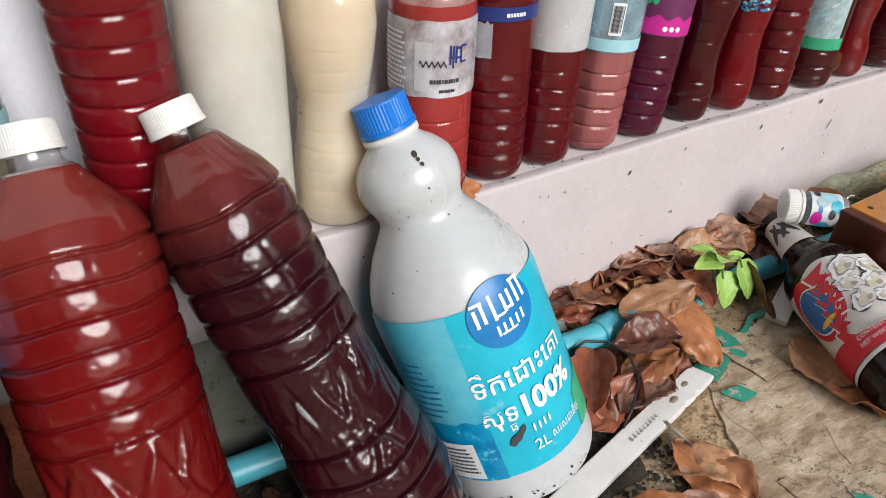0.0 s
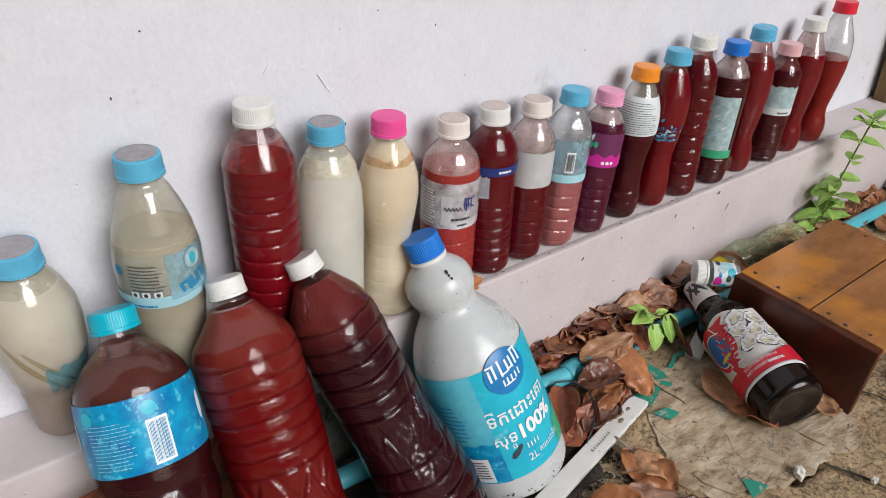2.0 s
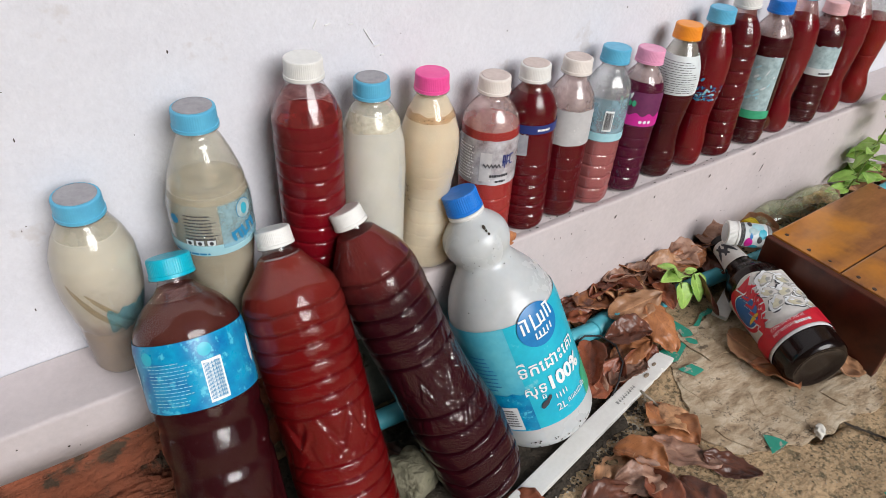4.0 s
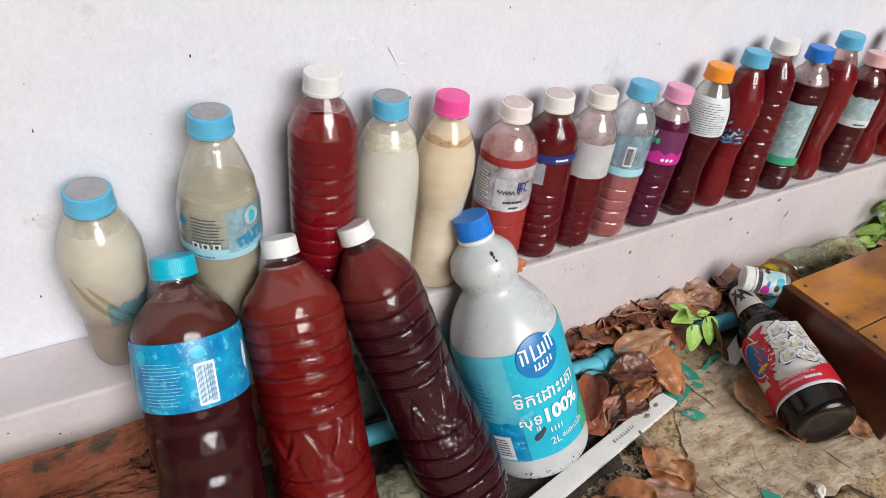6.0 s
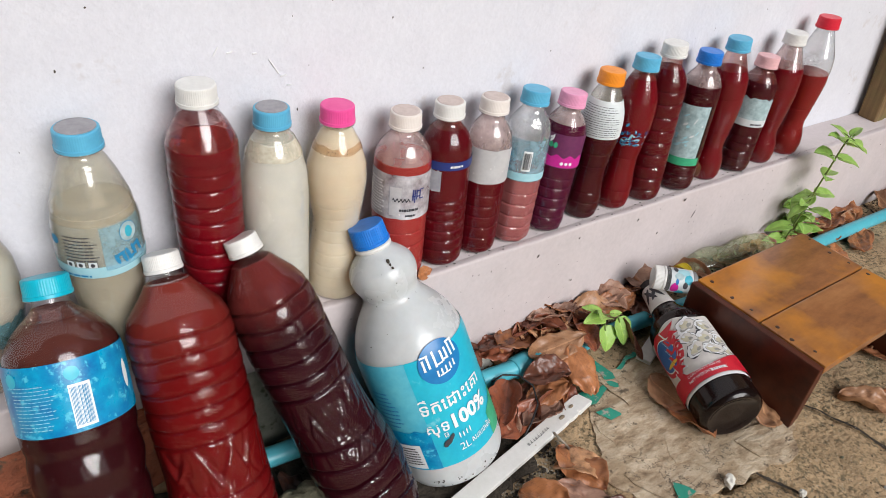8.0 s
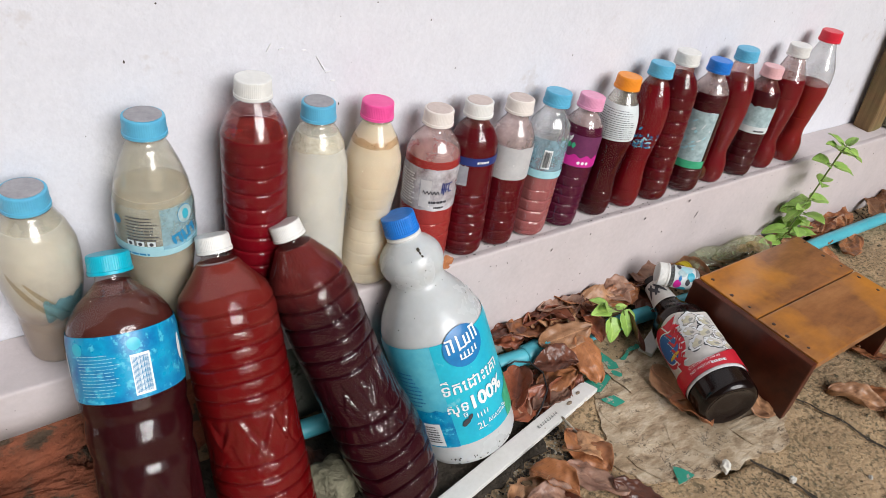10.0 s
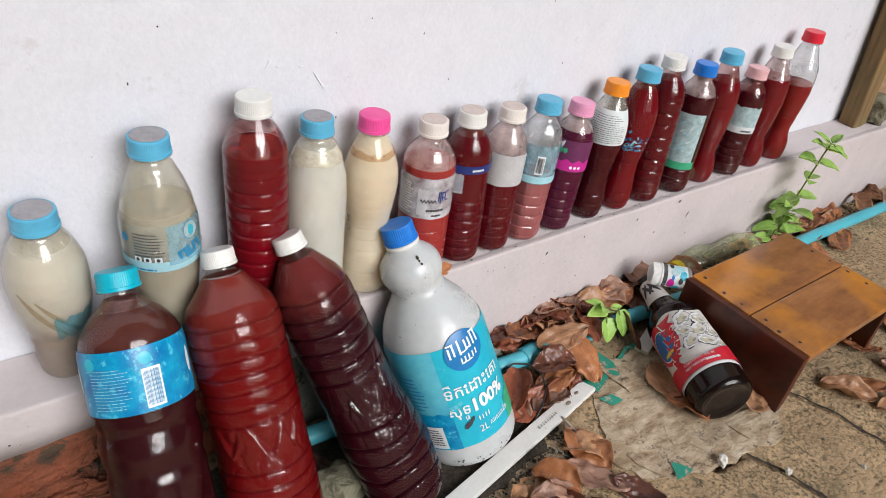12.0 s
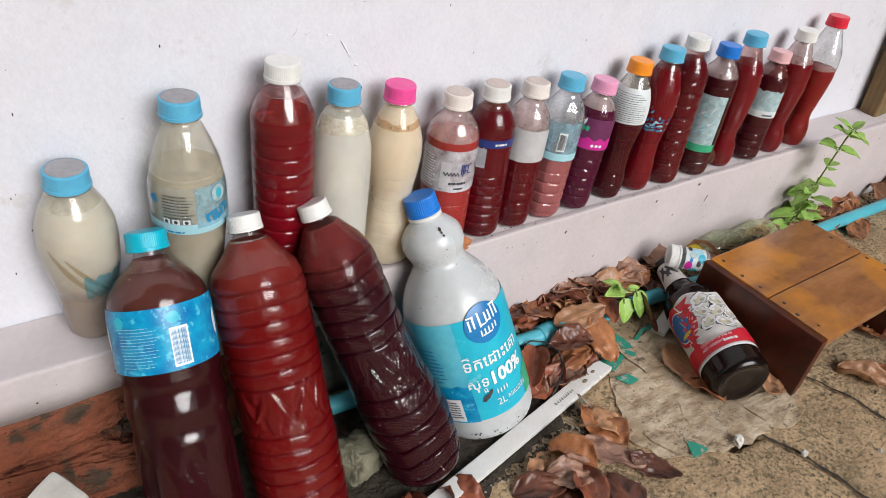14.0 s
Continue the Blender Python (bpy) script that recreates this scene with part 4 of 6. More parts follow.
    mesh_ob("label_foot", v, f, WHITE_LABEL, lb)
    bars_on("small_print", B[16][1], 20, 60, 0.0735, 0.0780, 1, 0.0012, INK, lb, 6)
    v, f = sheet_on(B[16][1], -60, -44, 0.0830, 0.1110, 0.0009)
    mesh_ob("label_panel", v, f, AQUA, lb)
    # large blue label
    lb = label_on(21, "label", SEA, -179, 180, 0.200, 0.252, 0.0007, text="sea-blue printed label")
    pr = B[21][1]
    v, f = sheet_on(pr, 2, 22, 0.203, 0.235, 0.0010)
    mesh_ob("barcode", v, f, INK_WHITE, lb)
    stripes_on("barcode_line", pr, 3.5, 20.5, 0.205, 0.233, 16, 0.0013, INK_BLUE, lb, 3)
    bars_on("small_print", pr, -54, -8, 0.206, 0.240, 13, 0.0011, PALE_BLUE, lb, 31, 0.22)
    for th in (-52, 8):
        v, f = round_on(pr, th, 0.243, 0.010, 0.010, 0.0011)
        mesh_ob("printed_badge", v, f, CYAN_LABEL, lb)
    v, f = round_on(pr, 66, 0.228, 0.006, 0.022, 0.0011)
    mesh_ob("printed_swoosh", v, f, INK_WHITE, lb)
    v, f = round_on(pr, -80, 0.228, 0.006, 0.022, 0.0011)
    mesh_ob("printed_swoosh", v, f, INK_WHITE, lb)
    # milk label
    ob, pr = B[24]
    lb = label_on(24, "label", CYAN_LABEL, -150, 150, 0.026, 0.152, 0.0007, text="cyan printed milk label")
    v, f = sheet_on(pr, -150, -18, 0.0255, 0.1525, 0.0011, nz=24)
    mesh_ob("label_panel", v, f, CYAN_LIGHT, lb)
    v, f = sheet_on(pr, -150, -18, 0.026, 0.074, 0.0015, edge=lambda u, v_: 0.004 * noise.noise(Vector((u * 14, 2, 0))) * v_)
    mesh_ob("printed_sea", v, f, SEA, lb)
    v, f = sheet_on(pr, 48, 110, 0.026, 0.068, 0.0012, edge=lambda u, v_: (0.016 * u + 0.003 * noise.noise(Vector((u * 20, 4, 0)))) * v_ - (1 - u) * 0.014 * v_)
    mesh_ob("printed_meadow", v, f, LEAF_PRINT, lb)
    v, f = round_on(pr, 17, 0.1400, 0.047, 0.044, 0.0018, 48)
    mesh_ob("printed_disc", v, f, ROYAL, lb)
    for x, z, w, h in ((-0.0155, 0.126, 0.0018, 0.010), (-0.0110, 0.1275, 0.0018, 0.011), (-0.0133, 0.1335, 0.0065, 0.0016), (-0.0050, 0.128, 0.0018, 0.014), (-0.0022, 0.1225, 0.0060, 0.0016), (0.0020, 0.1275, 0.0018, 0.010), (0.0065, 0.128, 0.0018, 0.010), (0.0043, 0.1240, 0.0055, 0.0016), (0.0110, 0.129, 0.0018, 0.011), (0.0155, 0.130, 0.0018, 0.011), (0.0133, 0.1358, 0.0065, 0.0016),
                       (-0.0060, 0.1145, 0.0014, 0.006), (-0.0020, 0.1148, 0.0014, 0.006), (0.0022, 0.1152, 0.0014, 0.006), (0.0066, 0.1156, 0.0014, 0.006), (0.0105, 0.1164, 0.0014, 0.006), (0.0004, 0.1118, 0.0090, 0.0013)):
        # emblem: plain upright and level strokes
        x, w, z, h = x * 1.10, w * 1.25, 0.1350 + (z - 0.1225) * 1.15, h * 1.2
        c = math.degrees(x / R_JUG)
        hw = math.degrees(w / R_JUG) / 2
        v, f = sheet_on(pr, 17 + c - hw, 17 + c + hw, z + 0.005 - h / 2, z + 0.005 + h / 2, 0.0024, nt=2, nz=2)
        mesh_ob("emblem_stroke", v, f, INK_WHITE, lb)
    text_on("lettering", "\u1791\u17b9\u1780\u17c1\u178a\u17b6\u17c7\u17c1\u1782\u17b6", 0.0195, pr, 17, 0.0975, 0.0018, INK_WHITE, lb, stretch=0.96, bold=0.00025)
    text_on("lettering", "\u179f\u17bb\u1791", 0.0175, pr, -9, 0.0735, 0.0018, INK_WHITE, lb, stretch=0.95, bold=0.00025)
    text_on("lettering", "\u1792", 0.009, pr, -3, 0.0635, 0.0018, INK_WHITE, lb)
    text_on("lettering", "100%", 0.0220, pr, 27, 0.0740, 0.0020, INK_WHITE, lb, bold=0.0008)
    text_on("lettering", "2L", 0.0120, pr, 11, 0.0425, 0.0018, INK_WHITE, lb)
    text_on("lettering", "\u179f\u179a\u179f\u1787\u17b6\u1793\u17b7\u1785", 0.0085, pr, 34, 0.0435, 0.0018, INK_WHITE, lb, stretch=0.85)
    # cow-like dark blot and white flecks
    for th, z, w, h, a in ((-4, 0.0545, 0.010, 0.006, 0.5), (1, 0.0585, 0.009, 0.004, 0.9), (-7, 0.0515, 0.005, 0.004, 0)):
        v, f = round_on(pr, th, z, w, h, 0.0019, 14, a)
        mesh_ob("printed_blot", v, f, INK, lb)
    for th, z in ((9, 0.0565), (13, 0.0560), (17, 0.0565), (21, 0.0565)):
        v, f = round_on(pr, th, z, 0.0015, 0.007, 0.0019, 10)
        mesh_ob("printed_fleck", v, f, INK_WHITE, lb)
    v, f = sheet_on(pr, -60, -33, 0.028, 0.058, 0.0019)
    mesh_ob("print_panel", v, f, INK_WHITE, lb)
    bars_on("small_print", pr, -58, -35, 0.033, 0.056, 7, 0.0022, INK, lb, 41, 0.45)
    bars_on("small_print", pr, -66, -40, 0.080, 0.125, 9, 0.0016, ROYAL, lb, 43, 0.28)


labels()

# ---- wooden step stool ----


def wood(name, a, b, dark, rough, along="x", stain=None, coat=0.0):
    m, t, p = nodes_of(name)
    tc = t.nodes.new("ShaderNodeTexCoord")
    mp = t.nodes.new("ShaderNodeMapping")
    sc = {"x": (3.0, 42.0, 42.0), "z": (42.0, 42.0, 3.0), "soft": (5.0, 16.0, 16.0)}[along]
    mp.inputs["Scale"].default_value = sc
    t.links.new(tc.outputs["Object"], mp.inputs[0])
    n = t.nodes.new("ShaderNodeTexNoise")
    n.inputs["Scale"].default_value, n.inputs["Detail"].default_value, n.inputs["Roughness"].default_value = 2.2, 8, 0.65
    t.links.new(mp.outputs[0], n.inputs["Vector"])
    col = ramp(t, n.outputs[0], [(0.3, dark), (0.5, b), (0.72, a)]).outputs[0]
    if stain:
        n2 = noise_node(t, 9, 4, 0.6)
        col = mix_rgb(t, ramp(t, n2.outputs[0], [(0.46, (0, 0, 0)), (0.66, (1, 1, 1))]).outputs[0], col, mix_rgb(t, 0.8, col, stain))
    n3 = noise_node(t, 240, 2)
    col = mix_rgb(t, 0.15, col, mix_rgb(t, n3.outputs[0], dark, a))
    t.links.new(col, p.inputs["Base Color"])
    p.inputs["Roughness"].default_value = rough
    p.inputs["Coat Weight"].default_value = coat
    p.inputs["Coat Roughness"].default_value = 0.3
    bump(t, p, n.outputs[0], 0.35, 0.0012)
    MATS[name] = m
    return m


def stool():
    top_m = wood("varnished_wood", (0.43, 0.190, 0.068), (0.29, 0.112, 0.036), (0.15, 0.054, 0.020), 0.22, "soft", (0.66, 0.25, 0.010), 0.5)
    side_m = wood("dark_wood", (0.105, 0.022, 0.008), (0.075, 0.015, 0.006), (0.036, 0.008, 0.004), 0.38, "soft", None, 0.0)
    nail = mat("rusty_nail", (0.055, 0.024, 0.014), rough=0.6)
    ob = empty("step_stool", pose(0.512, -0.320, 0.001, 0, 0, 0.8), "low varnished brown wooden step stool with two top planks", "stool")
    L, D, H = 0.246, 0.182, 0.097
    for y0, y1 in ((0.0, D * 0.475), (D * 0.485, D)):
        part("top_plank", bevelled_box(0.001, L - 0.001, y0, y1, H - 0.013, H, 0.0022), top_m, ob, smooth=False)
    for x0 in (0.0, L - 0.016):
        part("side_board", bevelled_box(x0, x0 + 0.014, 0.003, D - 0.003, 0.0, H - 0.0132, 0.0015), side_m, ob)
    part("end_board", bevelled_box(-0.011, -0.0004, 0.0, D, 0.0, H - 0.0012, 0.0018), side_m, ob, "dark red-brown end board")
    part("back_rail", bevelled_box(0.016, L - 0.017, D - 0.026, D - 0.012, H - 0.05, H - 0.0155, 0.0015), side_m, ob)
    rnd = random.Random(2)
    for x in (0.010, L - 0.012):
        for y in (0.018, 0.045, 0.072, 0.106, 0.135, 0.165):
            xx, yy = x + rnd.uniform(-0.004, 0.004), y + rnd.uniform(-0.004, 0.004)
            r = rnd.uniform(0.0020, 0.0034)
            v, f = lathe([0, 0.0004, 0.0005], [r, r * 0.9, r * 0.4], 14, False, True, lambda a_, z_, r_: 0.35 * r_ * noise.noise(Vector((math.sin(a_), math.cos(a_), xx * 90 + yy * 50))))
            mesh_ob("nail", [(a + xx, b + yy, c + H + 0.0001) for a, b, c in v], f, nail, ob)


stool()

# ---- sauce bottle lying on the ground ----
GLASS = mat("brown_glass", (0.010, 0.005, 0.004), (0.006, 0.003, 0.003), rough=0.16, scale=30, coat=0.0, spec=0.35)
RED_PRINT = mat("red_print", (0.62, 0.015, 0.035), (0.52, 0.012, 0.03), rough=0.4, scale=90)
PAPER = mat("label_paper", (0.70, 0.67, 0.63), (0.56, 0.53, 0.50), rough=0.5, scale=60, dirt=(0.35, 0.3, 0.25), dirt_scale=90, dirt_at=0.72)
SHELL_PRINT = mat("grey_shell_print", (0.36, 0.36, 0.33), (0.22, 0.21, 0.19), rough=0.5, scale=140)
OYSTER = mat("cream_print", (0.62, 0.58, 0.42), (0.5, 0.46, 0.33), rough=0.5, scale=140)
YELLOW_PRINT = mat("yellow_print", (0.75, 0.5, 0.05), rough=0.5)


def sauce_bottle():
    m = facing((0.416, -0.290, 0.0385), (0.494, -0.086, 0.052))
    ob = empty("sauce_bottle", m, "brown glass sauce bottle lying on its side, red and white label", "bottle")
    R = 0.0385
    keys = ((0, 0.86 * R), (0.003, 0.97 * R), (0.008, R), (0.128, R), (0.142, 0.93 * R), (0.157, 0.66 * R), (0.170, 0.48 * R), (0.190, 0.40 * R), (0.215, 0.36 * R), (0.222, 0.36 * R))
    pr = Profile(keys)
    v, f = lathe([0.005, 0.0045, 0.0022, 0.0004] + list(pr.zs), [0.40 * R, 0.55 * R, 0.72 * R, 0.80 * R] + list(pr.rs), 64, True, True)
    mesh_ob("body", v, f, GLASS, ob)
    v, f = sheet_on(pr, -105, 105, 0.030, 0.126, 0.0005, nt=40, nz=12, edge=lambda u, v_: (0.004 * math.cos((u - 0.5) * 14)) * v_ * v_)
    lb = mesh_ob("label", v, f, PAPER, ob, "red, white and blue printed paper label")
    v, f = sheet_on(pr, -105, 105, 0.0335, 0.054, 0.0025, nt=40, nz=4, edge=lambda u, v_: (0.006 * math.sin(u * 7 + 0.6) + 0.010 * (u - 0.5)) * v_)
    mesh_ob("red_band", v, f, RED_PRINT, lb)
    # big red roundel with a blue disc
    v, f = round_on(pr, -38, 0.094, 0.050, 0.062, 0.0009, 40)
    mesh_ob("printed_rim", v, f, RED_PRINT, lb)
    v, f = round_on(pr, -40, 0.092, 0.036, 0.046, 0.0013, 40)
    mesh_ob("printed_rim", v, f, INK_WHITE, lb)
    v, f = round_on(pr, -40, 0.092, 0.033, 0.043, 0.0017, 40)
    mesh_ob("printed_disc", v, f, mat("flag_blue_print", (0.03, 0.13, 0.42), rough=0.4), lb)
    for th, z, w, h, mt in ((-36, 0.0775, 0.020, 0.005, YELLOW_PRINT),):
        v, f = round_on(pr, th, z, w, h, 0.0021, 16)
        mesh_ob("printed_shape", v, f, mt, lb)
    # jagged red flash with a white edge
    for grow, off, mt in ((1.22, 0.0018, INK_WHITE), (1.0, 0.0022, RED_PRINT)):
        for k in range(6):
            z = 0.116 - k * 0.0115
            w = (0.019 - 0.0012 * k) * grow
            r = pr.r(z) + off
            pts = []
            for dx, dz in ((-w, 0.005), (w, 0.009), (w * 0.2, -0.001), (w * 0.95, -0.008), (-w * 0.7, -0.006)):
                t = radians(-10 - k * 4) + dx / r * 0.6
                pts.append((r * math.sin(t), -r * math.cos(t), z + dz * grow))
            mesh_ob("printed_flash", pts, [(0, 4, 3, 2, 1)], mt, lb, smooth=False)
    # open shells, each a dark outline, pale rim, grey flesh and a glint
    for k, (th, z, w, h, a) in enumerate(((22, 0.113, 0.030, 0.020, 0.5), (52, 0.106, 0.030, 0.021, -0.5), (12, 0.094, 0.026, 0.018, -0.5), (38, 0.088, 0.034, 0.021, 0.5), (66, 0.084, 0.026, 0.019, 0.2), (14, 0.076, 0.030, 0.017, 0.6), (42, 0.069, 0.034, 0.018, -0.3), (70, 0.065, 0.024, 0.017, 0.3))):
        for s_, dt, dz, mt, o in ((1.0, 0, 0.0, INK, 0.0011), (0.92, 0, 0.0, INK_WHITE, 0.0013), (0.74, 3, -0.0008, SHELL_PRINT, 0.0015), (0.66, 3, -0.0004, PAPER, 0.0017), (0.46, -2, -0.0016, OYSTER, 0.0019), (0.24, 4, -0.0030, SHELL_PRINT, 0.0021), (0.16, -5, 0.0022, INK_WHITE, 0.0021)):
            v, f = blob_on(pr, th + dt, z + dz, w * s_, h * s_, o, a, k * 7.3 + s_ * 3, 0.45)
            mesh_ob("printed_shell", v, f, mt, lb)
    v, f = sheet_on(pr, -105, 105, 0.0295, 0.0335, 0.0011, nt=40, nz=1)
    mesh_ob("label_rim", v, f, INK_WHITE, lb)
    text_on("lettering", "CONTENTS 300 ml", 0.0052, pr, 6, 0.0475, 0.0029, INK_WHITE, lb)
    text_on("lettering", "NET WEIGHT", 0.0052, pr, -4, 0.0410, 0.0029, INK_WHITE, lb)
    bars_on("small_print", pr, 16, 48, 0.0385, 0.0435, 1, 0.0029, INK_WHITE, lb, 3, 0.7)
    v, f = sheet_on(pr, -120, 120, 0.178, 0.212, 0.0005, edge=lambda u, v_: 0.006 * math.sin(u * 3.1) * (1 - v_) * -1)
    nl = mesh_ob("neck_label", v, f, PAPER, ob, "stained paper neck label")
    for k in range(4):
        v, f = round_on(pr, -30 + k * 18, 0.196, 0.005, 0.024, 0.0012, 14, 0.6 if k % 2 else -0.5)
        mesh_ob("printed_stroke", v, f, INK, nl)


sauce_bottle()


def jar():
    """Small seasoning bottle lying across the sauce bottle's neck."""
    m = facing((0.517, -0.134, 0.086), (0.471, -0.094, 0.086))
    ob = empty("small_bottle", m, "small white-capped plastic bottle with a pink and blue label", "bottle")
    keys = ((0, 0.011), (0.002, 0.0145), (0.006, 0.0155), (0.034, 0.0155), (0.040, 0.0145), (0.043, 0.013), (0.046, 0.013))
    pr = Profile(keys, count=60)
    v, f = lathe(pr.zs, pr.rs, 40, True, True)
    mesh_ob("body", v, f, clear("jar_plastic", (0.7, 0.72, 0.72), film=(0.3, 0.3, 0.3), cloud=0.5), ob)
    cap_mesh(ob, CAP_WHITE, 0.042, 0.0165, 0.0145, ridges=60)
    v, f = lathe([0.0567, 0.0571], [0.0125, 0.012], 36, False, True)
    mesh_ob("cap_disc", v, f, mat("grey_cap_disc", (0.55, 0.58, 0.58), rough=0.5), ob)
    v, f = sheet_on(pr, -179, 180, 0.008, 0.036, 0.0004)
    lb = mesh_ob("label", v, f, WHITE_LABEL, ob, "white label with pink and blue shapes")
    for th, z, w, h, mt in ((-40, 0.030, 0.016, 0.010, MAGENTA), (-70, 0.022, 0.012, 0.012, AQUA), (10, 0.014, 0.014, 0.010, AQUA), (20, 0.026, 0.010, 0.012, FROST), (-20, 0.017, 0.010, 0.006, INK), (45, 0.020, 0.012, 0.016, PALE_BLUE), (60, 0.030, 0.010, 0.006, INK), (-5, 0.028, 0.009, 0.004, ROYAL)):
        v, f = round_on(pr, th, z, w, h, 0.0008, 18)
        mesh_ob("printed_shape", v, f, mt, lb)


jar()


def green_bottle():
    m = facing((0.768, -0.082, 0.030), (0.588, -0.066, 0.030))
    ob = empty("empty_bottle", m, "empty crumpled greenish clear bottle with a yellow cap", "bottle")
    keys = [(u * 0.185, q * 0.029) for u, q in SHAPES["grip"]] + [(0.165, 0.013), (0.172, 0.0125), (0.178, 0.0125)]
    pr = Profile(keys, ((0.10 * 0.185, 0.5 * 0.185, 4, 0.0018),))

    def wob(a, z, r):
        return 0.0012 * noise.noise(Vector((2 * math.sin(a), 2 * math.cos(a) + 4, z * 30)))
    v, f = lathe(pr.zs, pr.rs, 48, True, False, wob)
    mesh_ob("body", v, f, clear("green_pet", (0.95, 0.98, 0.84), film=(0.72, 0.80, 0.50), cloud=0.24, film_scale=40), ob)
    cap_mesh(ob, mat("yellow_cap_plastic", (0.80, 0.62, 0.02), rough=0.4), 0.168, 0.0148, 0.0145)


green_bottle()

# ---- pipe, strips and sheet ----


def tube(name, path, radius, material, label, category, sides=20, kind=""):
    verts, faces = [], []
    pts = [Vector(p) for p in path]
    for i, p in enumerate(pts):
        d = (pts[min(i + 1, len(pts) - 1)] - pts[max(i - 1, 0)]).normalized()
        s = d.cross(Vector((0, 0, 1)))
        s = s.normalized() if s.length > 1e-4 else Vector((1, 0, 0))
        u = s.cross(d)
        for k in range(sides):
            a = 2 * math.pi * k / sides
            verts.append(p + radius * (math.cos(a) * s + math.sin(a) * u))
    for i in range(len(pts) - 1):
        for k in range(sides):
            k2 = (k + 1) % sides
            faces.append((i * sides + k, i * sides + k2, (i + 1) * sides + k2, (i + 1) * sides + k))
    faces.append(tuple(reversed(range(sides))))
    faces.append(tuple((len(pts) - 1) * sides + k for k in range(sides)))
    ob = mesh_ob(name, verts, faces, material)
    if category:
        tagged(ob, label, category, kind=kind)
    return ob


PIPE = mat("blue_pvc", (0.10, 0.47, 0.56), (0.07, 0.40, 0.50), scale=18, rough=0.35, fine=150, dirt=(0.32, 0.30, 0.24), dirt_scale=40, dirt_at=0.66)
pipe = tube("water_pipe", [(-0.105, -0.070, 0.016), (-0.06, -0.074, 0.016), (0.216, -0.097, 0.024), (0.281, -0.103, 0.026), (0.444, -0.108, 0.024), (0.57, -0.112, 0.018), (0.75, -0.107, 0.015), (0.912, -0.101, 0.014), (1.112, -0.104, 0.013), (1.7, -0.112, 0.013)], 0.0108, PIPE, "light blue PVC water pipe running along the wall foot", "pipe")
v, f = lathe([0, 0.001, 0.035, 0.036], [0.0112, 0.0134, 0.0134, 0.0112], 24, True, True)
mesh_ob("coupling", v, f, PIPE, pipe, matrix=Matrix.Translation((0.247, -0.1, 0.025)) @ pose(0, 0, 0, 90, 0, 97))

PVC = mat("white_pvc", (0.80, 0.79, 0.76), (0.74, 0.73, 0.69), scale=30, rough=0.4, fine=200, dirt=(0.42, 0.35, 0.27), dirt_scale=70, dirt_at=0.70)


def strip():
    bm = bmesh.new()
    a, b = Vector((0.308, -0.168, 0)), Vector((-0.03, -0.240, 0))
    d = (b - a).normalized()
    s = Vector((-d.y, d.x, 0))
    w, h = 0.0105, 0.0075
    outline = [(0.000, 0.0098), (0.004, -0.0085), (0.012, -w), (0.335, -w), (0.335, w), (0.047, w), (0.044, 0.0090), (0.041, w), (0.029, w), (0.0272, 0.0080), (0.025, w)]
    top = [bm.verts.new(a + d * u + s * q + Vector((0, 0, h + 0.0045))) for u, q in outline]
    low = [bm.verts.new(a + d * u + s * q + Vector((0, 0, 0.0045))) for u, q in outline]
    bm.faces.new(top)
    bm.faces.new(list(reversed(low)))
    n = len(outline)
    for i in range(n):
        bm.faces.new((top[i], low[i], low[(i + 1) % n], top[(i + 1) % n]))
    bmesh.ops.recalc_face_normals(bm, faces=bm.faces[:])
    bmesh.ops.bevel(bm, geom=[e for e in bm.edges if e.is_manifold], offset=0.0008, segments=2, affect="EDGES")
    ob = part("trunking_strip", bm, PVC)
    tagged(ob, "white plastic trunking strip with a chipped end on the ground", "strip")
    verts, faces = [], []
    rnd = random.Random(3)
    for k in range(9):
        u = 0.075 + k * 0.0042
        p = a + d * u + Vector((0, 0, h + 0.0049))
        q = len(verts)
        hh = 0.0022
        verts += [p - s * hh, p - s * hh + d * 0.0007, p + s * hh + d * 0.0007, p + s * hh]
        verts += [p + s * rnd.uniform(-hh, hh), p + s * rnd.uniform(-hh, hh) + d * 0.0028, p + s * rnd.uniform(0, hh) + d * 0.0028, p + s * hh * 0.9]
        faces += [(q, q + 1, q + 2, q + 3), (q + 4, q + 5, q + 6, q + 7)]
    mesh_ob("faded_print", verts, faces, mat("faded_ink", (0.34, 0.34, 0.33), rough=0.7), ob, smooth=False)
    for u, q, w_ in ((0.028, -0.002, 0.004), (0.050, 0.001, 0.005)):
        v, f = lathe([0, 0.0004], [w_, w_ * 0.8], 9, False, True)
        mesh_ob("dirt_spot", [tuple(a + d * (u + x) + s * (q + y * 0.5) + Vector((0, 0, h + 0.0048 + z))) for x, y, z in v], f, mat("mud", (0.34, 0.27, 0.19), (0.22, 0.17, 0.12), rough=0.9), ob)
    piece = part("trunking_offcut", bevelled_box(-0.045, 0.045, -0.010, 0.010, 0, 0.006, 0.001), PVC, matrix=pose(0.464, -0.139, 0.006, 0, -2, 22))
    tagged(piece, "short white plastic offcut under the sauce bottle", "strip")


strip()



